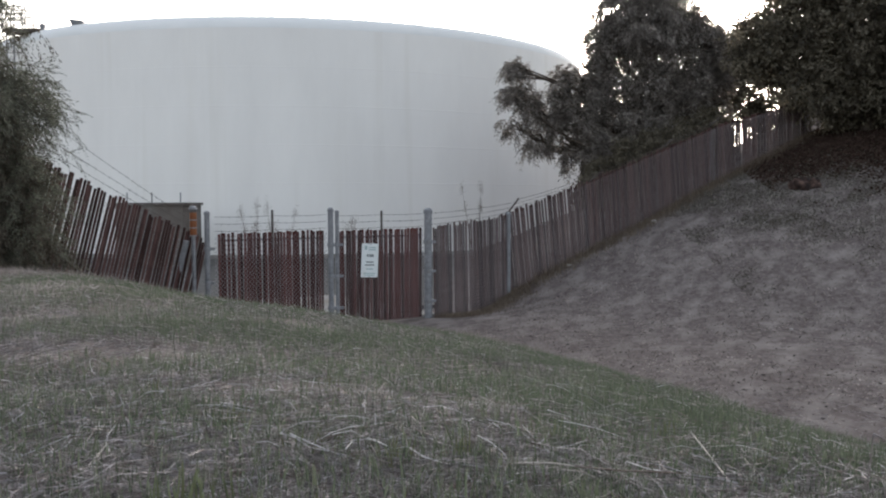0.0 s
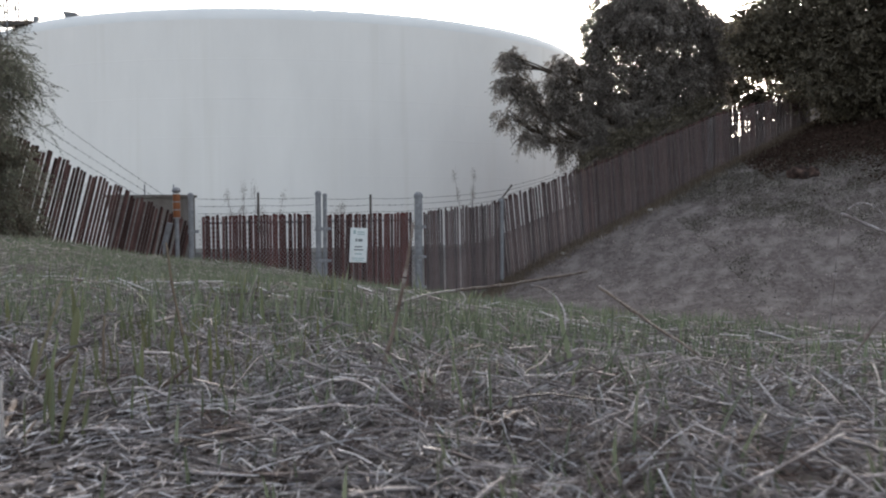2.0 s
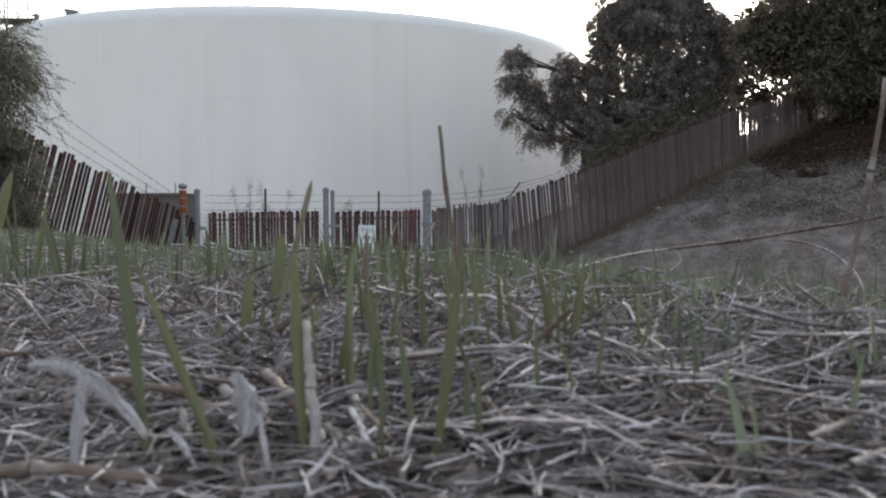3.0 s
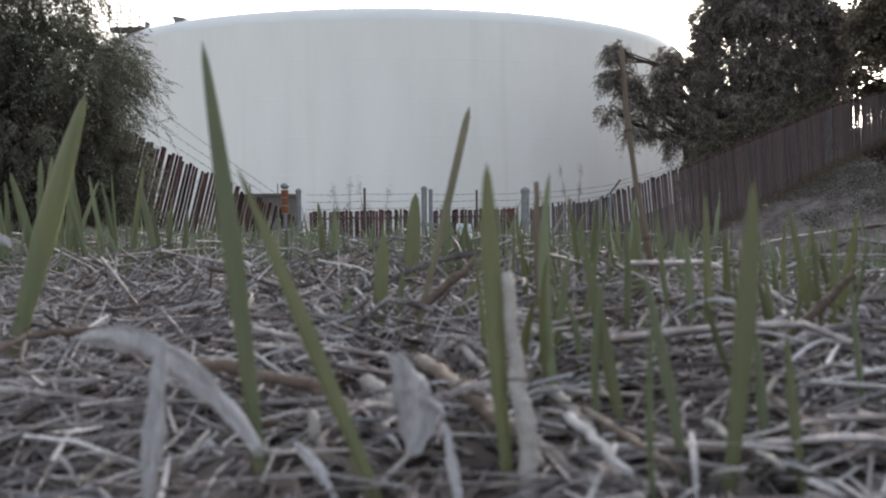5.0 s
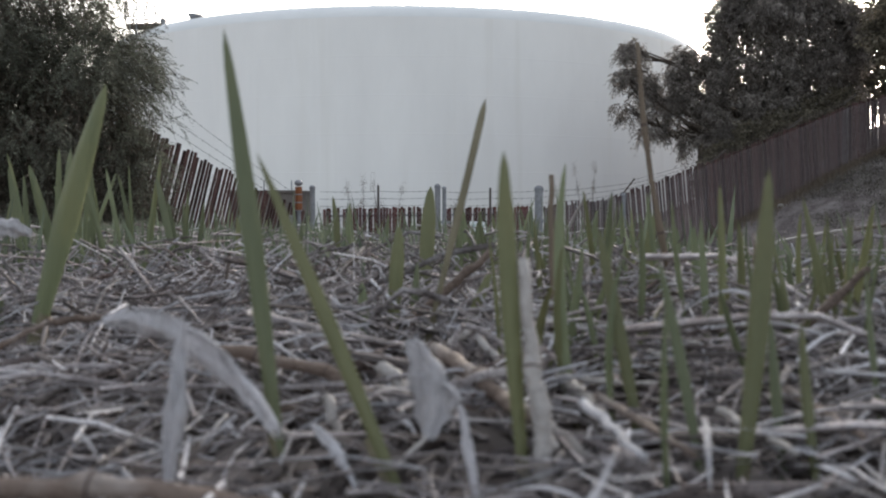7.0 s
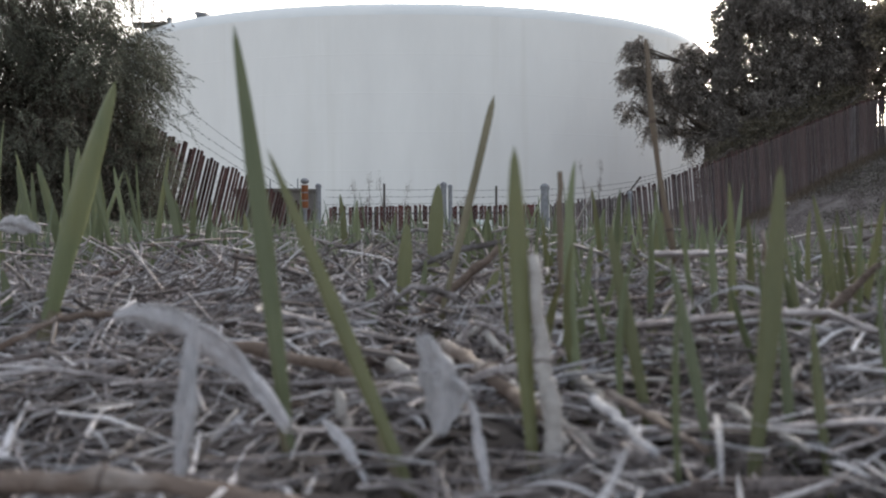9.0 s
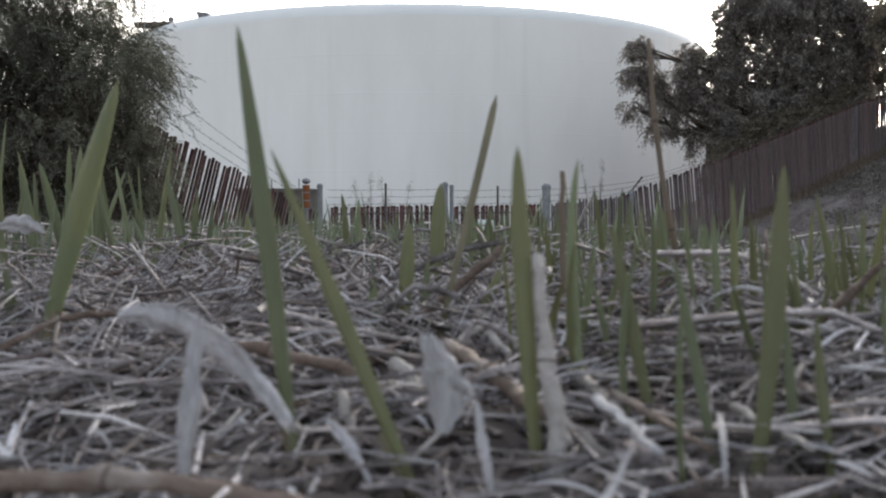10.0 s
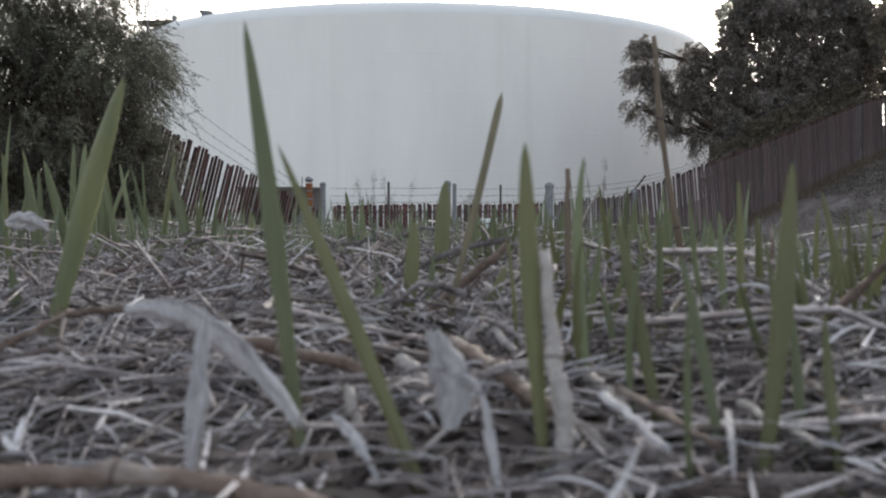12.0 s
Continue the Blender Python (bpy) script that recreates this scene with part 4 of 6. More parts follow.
for n, (x, y, top) in enumerate(((-3.5, 17.0, 0.36), (-3.1, 17.2, 0.3), (-1.75, 18.3, 0.33), (0.75, 20.6, 0.75))):
    weed(x, y, -1.85, top + 1.85, 100 + n)


def stump(x, y):
    """A weathered stump with broken top and root flare."""
    ob = empty("tree_stump", x, y, gz_at(x, y) - 0.05)
    bm = bmesh.new()
    bmesh.ops.create_icosphere(bm, subdivisions=4, radius=1)
    for v in bm.verts:
        d = noise.fractal(v.co * 1.6, 1.0, 2.0, 4) * 0.35 + noise.noise(v.co * 5) * 0.12
        v.co = v.co * (1 + d)
        v.co.z = min(v.co.z, 0.55 + 0.25 * noise.noise(v.co * 3.0))
        v.co = Vector((v.co.x * 0.42, v.co.y * 0.34, max(v.co.z, -0.3) * 0.42))
    part("wood", bm, stump_wood, ob, smooth=True)
    return tagged(ob, "weathered dark red tree stump on the dry hill", "stump")


stump(9.9, 24.7)


def stone(x, y, s, seed):
    bm = bmesh.new()
    bmesh.ops.create_icosphere(bm, subdivisions=2, radius=1)
    rr = random.Random(seed)
    off = Vector((rr.uniform(0, 9), rr.uniform(0, 9), rr.uniform(0, 9)))
    for v in bm.verts:
        v.co *= 1 + 0.45 * noise.noise(v.co * 1.3 + off)
        v.co = Vector((v.co.x * s, v.co.y * s * 0.8, v.co.z * s * 0.55))
    ob = part("stone", bm, stone_mat)
    ob.location = (x, y, gz_at(x, y) + s * 0.25)
    ob.rotation_euler = (0, 0, rr.uniform(0, 6))
    return tagged(ob, "small pale stone lying in the grass", "stone", "loose stones")


for n, (x, y, s) in enumerate(((-0.34, 2.1, 0.02), (-0.42, 1.55, 0.017), (-0.3, 1.5, 0.012), (-0.18, 1.55, 0.016), (-0.22, 1.72, 0.012), (0.05, 1.62, 0.011), (-0.5, 1.5, 0.01),
                               (1.35, 6.6, 0.025), (4.3, 12.0, 0.022), (5.9, 15.2, 0.03), (5.6, 24.1, 0.1), (3.0, 21.6, 0.07))):
    stone(x, y, s, n)


# ---- grass and litter ----
def wedge(n, r0, r1, rs, half=40):
    """Random places on the mound: r0..r1 from its top, within half degrees of its long axis, or outside that where half is below 0."""
    out = []
    got = 0
    while got < n:
        r = np.sqrt(rs.uniform(r0 * r0, r1 * r1, n * 3))
        a = rs.uniform(-math.pi, math.pi, n * 3)
        x, y = r * np.sin(a), 0.52 + r * np.cos(a)
        ok = (np.abs(np.arctan2(x, y + 0.75)) + rs.normal(size=len(x)) * 0.09 < radians(abs(half))) & (y + rs.normal(size=len(x)) * 0.08 > -0.1)
        if half < 0:
            ok = ~ok
        out.append(np.stack([x[ok], y[ok]], -1))
        got += ok.sum()
    return np.concatenate(out)[:n]


def bareness(x, y):
    """1 on the worn bare patch in the mound, 0 away from it."""
    d = ((x - 0.05) / 0.8) ** 2 + ((y - 2.15) / 0.45) ** 2 + 0.6 * wave(x, y, 4.0, 51)
    return np.clip(1.2 - d, 0, 0.6)


def straw_set(n, r0, r1, length, rad, pile, seed, segs=4, half=40):
    rs = np.random.RandomState(seed)
    p = wedge(n, r0, r1, rs, half)
    thin = bareness(p[:, 0], p[:, 1]) + np.where(p[:, 1] > 2.4, 0.42 + 0.5 * wave(p[:, 0], p[:, 1], 2.0, 52), 0)
    thin = np.maximum(thin, 0.4 * np.clip((0.24 - np.hypot(p[:, 0], p[:, 1] - 0.52)) / 0.12, 0, 1))
    p = p[rs.uniform(0, 1, n) > thin * 0.85]
    n = len(p)
    L = rs.uniform(*length, n)
    a = rs.uniform(0, math.tau, n)
    d = np.stack([np.cos(a), np.sin(a)], -1)
    t = np.linspace(-0.5, 0.5, segs)
    bend = rs.normal(size=n) * np.where(rs.uniform(0, 1, n) < 0.15, 0.14, 0.04)
    px = p[:, 0, None] + d[:, 0, None] * L[:, None] * t + -d[:, 1, None] * (bend * L)[:, None] * (4 * t**2)
    py = p[:, 1, None] + d[:, 1, None] * L[:, None] * t + d[:, 0, None] * (bend * L)[:, None] * (4 * t**2)
    tilt = rs.normal(size=n) * np.where(L < 0.07, 0.45, 0.25)
    h = rs.uniform(0, 1, n) ** 1.7 * pile
    z = ground(px, py) + h[:, None] + (tilt * L)[:, None] * t + 0.003
    z = np.maximum(z, ground(px, py) + 0.0005)
    line = np.stack([px, py, z], -1)
    close = np.clip((np.hypot(px, py - 0.52).min(1) - 0.09) / 0.22, 0, 1)
    line[:, :, 2] = np.minimum(line[:, :, 2], ground(px, py) + 0.005 + (0.008 + pile) * close[:, None])
    R = rs.uniform(*rad, n)[:, None] * np.linspace(1.15, 0.7, segs)
    return tubes(line, R, 3)


def chaff_set(n, r0, r1, length, width, pile, seed):
    """Flat bleached leaf pieces."""
    rs = np.random.RandomState(seed)
    p = wedge(n, r0, r1, rs)
    L = rs.uniform(*length, n)
    a = rs.uniform(0, math.tau, n)
    t = np.linspace(0, 1, 5)
    up = rs.normal(size=n) * 0.16 + 0.04
    px = p[:, 0, None] + np.cos(a)[:, None] * L[:, None] * t
    py = p[:, 1, None] + np.sin(a)[:, None] * L[:, None] * t
    curl = rs.normal(size=n) * 0.3
    z = ground(px, py) + (rs.uniform(0, 1, n) ** 1.5 * pile)[:, None] + (L * up)[:, None] * t + (L * curl)[:, None] * t * (1 - t) + 0.003
    z = np.maximum(z, ground(px, py) + 0.001)
    line = np.stack([px, py, z], -1)
    W = rs.uniform(*width, n)[:, None] * np.array([0.7, 1.0, 0.95, 0.7, 0.12])
    side = np.stack([-np.sin(a), np.cos(a), rs.normal(size=n) * 0.7], -1)
    side /= np.linalg.norm(side, axis=1, keepdims=True)
    return ribbons(line, W, side)


def clumpy(p, rs, f=2.2, lo=-0.3, seed=21):
    """Keeps places where patches of green grow."""
    d = wave(p[:, 0], p[:, 1], f, seed) + 0.6 * wave(p[:, 0], p[:, 1], f * 3.1, seed + 1)
    return p[d + rs.uniform(-0.8, 0.8, len(p)) - 1.3 * bareness(p[:, 0], p[:, 1]) - 0.25 * np.clip(-p[:, 0] * 4 - 0.5, 0, 1) * (p[:, 1] < 1.6) > lo]


def blades(p, height, width, rs, lean=0.22, segs=5):
    n = len(p)
    h = rs.uniform(*height, n)
    a = rs.uniform(0, math.tau, n)
    ln = np.abs(rs.normal(size=n)) * lean
    t = np.linspace(0, 1, segs)
    out = (ln * h)[:, None] * t**1.7
    z0 = ground(p[:, 0], p[:, 1])
    line = np.stack([p[:, 0, None] + np.cos(a)[:, None] * out, p[:, 1, None] + np.sin(a)[:, None] * out, z0[:, None] + h[:, None] * t - 0.003], -1)
    W = rs.uniform(*width, n)[:, None] * np.array([0.75, 1.0, 0.95, 0.65, 0.06]) if segs == 5 else rs.uniform(*width, n)[:, None] * np.linspace(1, 0.08, segs)
    b = rs.uniform(0, math.tau, n)
    side = np.stack([np.cos(b), np.sin(b), np.zeros(n)], -1)
    return ribbons(line, W, side)


v, f = joined([straw_set(8000, 0.04, 0.6, (0.006, 0.025), (0.0002, 0.0005), 0.012, 1, 3), straw_set(6500, 0.04, 0.6, (0.02, 0.06), (0.00025, 0.00075), 0.016, 21),
               straw_set(9000, 0.06, 0.35, (0.008, 0.045), (0.00018, 0.00045), 0.013, 63, 3), straw_set(3000, 0.35, 1.7, (0.1, 0.25), (0.0004, 0.0008), 0.015, 71, 7), straw_set(900, 0.05, 0.6, (0.05, 0.13), (0.0006, 0.0011), 0.018, 51, 8), straw_set(9000, 0.35, 1.2, (0.02, 0.09), (0.00025, 0.00065), 0.008, 52, 4), straw_set(1300, 0.3, 1.1, (0.05, 0.14), (0.0004, 0.0008), 0.009, 11),
               straw_set(12000, 0.6, 1.2, (0.02, 0.11), (0.0003, 0.0008), 0.010, 2, 3), straw_set(7000, 0.85, 2.6, (0.05, 0.2), (0.0005, 0.0011), 0.012, 72, 4), straw_set(3200, 0.8, 2.2, (0.08, 0.3), (0.0007, 0.0013), 0.022, 73, 6), straw_set(3500, 1.0, 4.0, (0.08, 0.28), (0.0006, 0.0013), 0.025, 13), straw_set(13000, 2.0, 5.5, (0.05, 0.22), (0.0008, 0.0018), 0.025, 3, 3),
               straw_set(9000, 1.2, 2.6, (0.008, 0.045), (0.0004, 0.001), 0.006, 33, 2), straw_set(6000, 5.0, 10.5, (0.08, 0.25), (0.0016, 0.003), 0.03, 4, 2), straw_set(16000, 0.5, 7.0, (0.06, 0.22), (0.001, 0.0024), 0.03, 31, 2, -40), straw_set(20000, 0.25, 2.8, (0.03, 0.13), (0.0006, 0.0014), 0.02, 32, 2, -40)])
dv, df = joined([chaff_set(14000, 0.03, 0.8, (0.004, 0.014), (0.001, 0.003), 0.005, 61), chaff_set(16000, 0.02, 0.3, (0.004, 0.014), (0.001, 0.0035), 0.003, 64), straw_set(5000, 0.03, 0.7, (0.01, 0.05), (0.0003, 0.0008), 0.012, 62, 3)])
tagged(bulk("decayed_litter", dv, df, rot), "dark brown rotted leaf bits under the straw", "litter", kind="stuff")
tagged(bulk("straw", v, f, straw_mat), "matted dead grey-brown straw lying on the soil", "straw", kind="stuff")
v, f = joined([straw_set(1500, 0.1, 0.6, (0.015, 0.08), (0.00022, 0.0006), 0.016, 43), straw_set(2200, 0.09, 0.34, (0.01, 0.045), (0.0002, 0.0005), 0.015, 45), straw_set(3000, 0.4, 1.2, (0.03, 0.1), (0.0003, 0.0007), 0.01, 41), straw_set(1200, 0.9, 2.6, (0.08, 0.26), (0.0007, 0.0012), 0.024, 44, 6), chaff_set(3600, 0.06, 0.35, (0.005, 0.018), (0.0003, 0.0011), 0.012, 42), chaff_set(4000, 0.09, 0.8, (0.007, 0.026), (0.0004, 0.0011), 0.011, 5), chaff_set(1500, 0.7, 1.4, (0.01, 0.04), (0.0008, 0.0022), 0.006, 55), chaff_set(3500, 0.9, 3.0, (0.02, 0.07), (0.001, 0.0024), 0.015, 6), chaff_set(2200, 3, 8, (0.03, 0.07), (0.0018, 0.0035), 0.02, 7)])
tagged(bulk("dry_leaf_litter", v, f, pale_straw), "bleached curled dry grass leaves among the straw", "litter", kind="stuff")

def thin_front(p, rs):
    """Leaves the litter at the top of the mound almost bare of green, but for some blades on its falling side."""
    far = p[:, 1] + rs.normal(size=len(p)) * 0.09 > 1.02
    side = (p[:, 0] > 0.03 + 0.1 * (p[:, 1] - 0.7)) & (p[:, 1] > 0.8) & (rs.uniform(0, 1, len(p)) < 0.35) | (p[:, 0] > 0.12) & (p[:, 1] > 0.56)
    low = (p[:, 0] < 0.2 + 0.1 * p[:, 1]) | (rs.uniform(0, 1, len(p)) < 0.3)
    return p[(far | side) & low]


rs = np.random.RandomState(9)
near = clumpy(wedge(9000, 0.28, 1.9, rs), rs, 3.0, -0.3)
near = thin_front(near, rs)
tuft = clumpy(wedge(9500, 0.34, 2.0, rs), rs, 5.0, 0.05, 81)
tuft = tuft[(tuft[:, 0] > 0.02 + 0.1 * (1.5 - tuft[:, 1])) | (tuft[:, 1] > 1.2)]
tuft = thin_front(tuft, rs)
spear = wedge(230, 0.42, 1.25, rs, 26)
spear = thin_front(spear, rs)
mid = clumpy(wedge(48000, 1.2, 4.2, rs), rs, 2.2, -0.4)
mid = mid[(mid[:, 1] > 2.1) | (rs.uniform(0, 1, len(mid)) < 0.9)]
near = near[(near[:, 1] < 1.25) | (rs.uniform(0, 1, len(near)) < 0.9)]
wide = clumpy(wedge(95000, 3.6, 9.0, rs), rs, 1.6, -0.85)
wide = wide[(wide[:, 0] < 1.25) & (wide[:, 1] + rs.uniform(-0.7, 0.7, len(wide)) + 0.5 * wave(wide[:, 0], wide[:, 1], 1.2, 71) < 7.6)]
rim = np.stack([1.35 - 0.75 * rs.uniform(0, 1, 15000) ** 0.8, rs.uniform(1.7, 7.6, 15000)], -1)
rim = clumpy(rim, rs, 3.0, -0.6)
close = clumpy(wedge(7000, 0.42, 1.15, rs), rs, 4.0, -0.1)
close = thin_front(close, rs)
row = wedge(1500, 0.46, 0.95, rs, 34)
row = row[((row[:, 1] > 0.98) | (row[:, 0] > 0.06)) & (row[:, 0] < 0.26)]
flank = np.stack([0.1 + 0.7 * rs.uniform(0, 1, 2600) ** 1.2, rs.uniform(0.5, 1.35, 2600)], -1)
flank = clumpy(flank, rs, 6.0, -0.3, 85)
slope = np.stack([0.25 + 0.95 * rs.uniform(0, 1, 8000), rs.uniform(1.0, 2.8, 8000)], -1)
slope = clumpy(slope, rs, 3.5, -0.35, 89)
belt = clumpy(wedge(14000, 0.45, 2.2, rs, 36), rs, 5.0, -0.5, 87)
belt = belt[(belt[:, 1] + rs.normal(size=len(belt)) * 0.05 > 0.98) & (belt[:, 0] < 0.3)]
around = np.concatenate([clumpy(wedge(26000, 0.5, 8.0, rs, -40), rs, 1.6, -0.5), clumpy(wedge(12000, 0.4, 3.0, rs, -40), rs, 2.2, -0.5)])
v, f = joined([blades(around, (0.03, 0.07), (0.003, 0.006), rs, 0.35, 3), blades(close, (0.015, 0.045), (0.0014, 0.0028), rs), blades(near, (0.018, 0.058), (0.0016, 0.0034), rs, 0.3), blades(spear, (0.04, 0.075), (0.0025, 0.0042), rs, 0.2), blades(slope, (0.02, 0.05), (0.0018, 0.0036), rs, 0.3), blades(belt, (0.016, 0.04), (0.0014, 0.0028), rs, 0.3), blades(flank, (0.016, 0.036), (0.0013, 0.0026), rs, 0.3), blades(row, (0.026, 0.06), (0.0018, 0.0032), rs, 0.2), blades(tuft, (0.02, 0.05), (0.0018, 0.0034), rs, 0.28), blades(mid, (0.02, 0.064), (0.0018, 0.004), rs, 0.35), blades(wide, (0.025, 0.065), (0.003, 0.0056), rs, 0.45, 3), blades(rim, (0.02, 0.05), (0.0025, 0.005), rs, 0.35, 3)])
tagged(bulk("grass", v, f, green), "thin young green grass blades growing through straw", "grass", kind="stuff")

# dead grass on the hill, along the fences and on the crest
rs = np.random.RandomState(12)
hx, hy = rs.uniform(-0.5, 17, 90000), rs.uniform(6.5, 31, 90000)
keep = (fence_side(hx, hy) < -0.15) & (hx > 0.12 * hy - 1.5) & (hx < 0.62 * hy + 1)
keep &= wave(hx, hy, 1.1, 31) + 0.7 * wave(hx, hy, 3.3, 32) + rs.uniform(-1, 1, len(hx)) > 0.1
hp = np.stack([hx[keep], hy[keep]], -1)
v, f = blades(hp, (0.02, 0.055), (0.005, 0.013), rs, 1.6, 3)
tagged(bulk("dead_grass", v, f, dead_grass), "short dead grey-tan grass patches on the hillside", "grass", kind="stuff")
fx, fy = rs.uniform(-7, 1.5, 38000), 6.6 + 8.0 * rs.uniform(0, 1, 38000) ** 1.6
keep = (wave(fx, fy, 1.3, 33) + rs.uniform(-1, 1, len(fx)) + 1.5 * np.clip(fy - 7.4, -1, 0.6) > 0.35) & (np.abs(np.arctan2(fx, fy)) < 0.62) & (fy < 15 + 0.68 * (fx + 4))
v, f = blades(np.stack([fx[keep], fy[keep]], -1), (0.03, 0.09), (0.004, 0.009), rs, 0.6, 3)
tagged(bulk("dry_fringe_grass", v, f, fringe_mat), "taller dry tan grass along the crest before the gate", "grass", kind="stuff")


# Dark leaves strewn over the ground where the oaks' shade falls, in its place.
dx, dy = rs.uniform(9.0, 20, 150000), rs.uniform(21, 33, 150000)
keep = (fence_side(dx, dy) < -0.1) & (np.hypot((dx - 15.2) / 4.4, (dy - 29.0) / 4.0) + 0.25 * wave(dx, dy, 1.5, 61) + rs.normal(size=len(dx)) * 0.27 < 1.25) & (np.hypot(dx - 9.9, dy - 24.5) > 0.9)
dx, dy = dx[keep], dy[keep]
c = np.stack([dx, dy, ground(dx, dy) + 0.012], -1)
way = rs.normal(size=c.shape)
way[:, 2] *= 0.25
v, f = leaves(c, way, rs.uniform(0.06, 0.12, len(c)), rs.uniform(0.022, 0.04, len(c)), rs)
# Olive scrub, set denser uphill so its dark tufts also stand for tree shade.
ux, uy = rs.uniform(6, 17, 190000), rs.uniform(17, 31, 190000)
keep = (fence_side(ux, uy) < -0.1) & (wave(ux, uy, 1.9, 63) + 0.6 * wave(ux, uy, 5.5, 64) + rs.uniform(-0.9, 0.9, len(ux)) + 0.22 * (uy - 21.5) > 0.2)
sv, sf = blades(np.stack([ux[keep], uy[keep]], -1), (0.015, 0.045), (0.012, 0.03), rs, 2.0, 3)
bx = rs.uniform(0, 1, 9000)
by = np.abs(rs.normal(size=9000)) * 0.22 + 0.06
ex = np.where(bx < 0.62, P4[0] + (S1[0] - P4[0]) * bx / 0.62, S1[0] + (S2[0] - S1[0]) * (bx - 0.62) / 0.38)
ey = np.where(bx < 0.62, P4[1] + (S1[1] - P4[1]) * bx / 0.62, S1[1] + (S2[1] - S1[1]) * (bx - 0.62) / 0.38)
bv, bf = blades(np.stack([ex + by * 0.7, ey - by * 0.7], -1), (0.04, 0.2), (0.006, 0.014), rs, 0.6, 4)
gx0, gy0 = rs.uniform(0, 1, 4500), np.abs(rs.normal(size=4500)) * 0.3
g2v, g2f = blades(np.stack([P3[0] + 0.1 + (P4[0] - P3[0]) * gx0 + gy0 * 0.86, P3[1] + (P4[1] - P3[1]) * gx0 - gy0 * 0.5], -1), (0.03, 0.13), (0.005, 0.012), rs, 0.6, 4)
bv, bf = joined([(bv, bf), (g2v, g2f)])
tagged(bulk("fence_foot_grass", bv, bf, dry_weed), "brown dry grass along the foot of the hill fence", "grass", kind="stuff")
cx, cy = rs.uniform(0, 17, 95000), rs.uniform(7, 31, 95000)
keep = (fence_side(cx, cy) < -0.1) & (cx > 0.1 * cy - 0.3) & (rs.uniform(0, 1, len(cx)) < 0.55 + 0.35 * wave(cx, cy, 1.4, 65))
cc = np.stack([cx[keep], cy[keep], ground(cx[keep], cy[keep]) + 0.008], -1)
cw = rs.normal(size=cc.shape) * np.array([1, 1, 0.35])
cv, cf = leaves(cc, cw, rs.uniform(0.02, 0.075, len(cc)), rs.uniform(0.003, 0.012, len(cc)), rs)
tagged(bulk("hill_litter", cv, cf, dead_grass), "scattered pale and dark dry chaff on the hillside", "litter", kind="stuff")
tagged(bulk("hill_scrub", sv, sf, scrub), "low olive-grey scrub tufts, thickened uphill for the tree shade", "scrub", kind="stuff")
tagged(bulk("leaf_duff", v, f, shade_duff), "dark brown fallen leaves standing for the shade under the oaks", "leaf litter", kind="stuff")


# ---- single blades and stalks on top of the mound ----
def grass_blade(x, y, dx, dy, h, bow, width, mat=None, base_z=0.0, label="upright young green grass blade with pointed tip", turn=0.0, taper=0.72):
    """One blade: foot at x, y; its tip dx, dy aside and h up; bow bends its middle sideways; a folded strip with a midrib."""
    n = 22
    foot = min(base_z, gz_at(x, y) - 0.003)
    h, base_z = h + base_z - foot, foot
    t = np.linspace(0, 1, n)
    line = np.stack([dx * t + bow * 4 * t * (1 - t), dy * t**1.2, h * (t + 0.12 * t * (1 - t))], -1)
    w = 0.82 * width * np.minimum(1, 0.42 + 1.1 * t) * np.sqrt(np.clip(1 - np.clip((t - taper) / (1 - taper), 0, 1) ** (1.9 if taper > 0.8 else 1.25), 0.0004, 1)) ** (1.25 if taper < 0.5 else 1)
    side = np.array([math.cos(turn), math.sin(turn), 0])
    fold = np.array([math.sin(turn), -math.cos(turn), 0]) * 0.22
    rows = np.stack([line - side * w[:, None] / 2, line - side * w[:, None] / 4 + fold * w[:, None] * 0.6, line + fold * w[:, None],
                     line + side * w[:, None] / 4 + fold * w[:, None] * 0.6, line + side * w[:, None] / 2], 1)
    back = rows - fold * 0.35 * w[:, None, None] / 1.0
    v = np.concatenate([rows.reshape(-1, 3), back.reshape(-1, 3)])
    i = (np.arange(n - 1)[:, None] * 5 + np.arange(4)[None]).ravel()
    q = np.stack([i, i + 1, i + 6, i + 5], -1)
    ob = bulk("grass_blade", v, np.concatenate([q, q[:, ::-1] + n * 5]), mat or blade_mat, smooth=True)
    ob.location = (x, y, base_z)
    if h > 0.04:
        low = line[:7:2] * np.array([1, 1, 0.8])
        sv, sf = tubes(low[None], (np.array([0.22, 0.25, 0.24, 0.16]) * width)[None], 8)
        bulk("sheath", sv, sf, sheath_mat, ob, "dull olive-brown sheath round the blade's foot", smooth=True)
    return tagged(ob, label, "grass blade", "single grass blades")


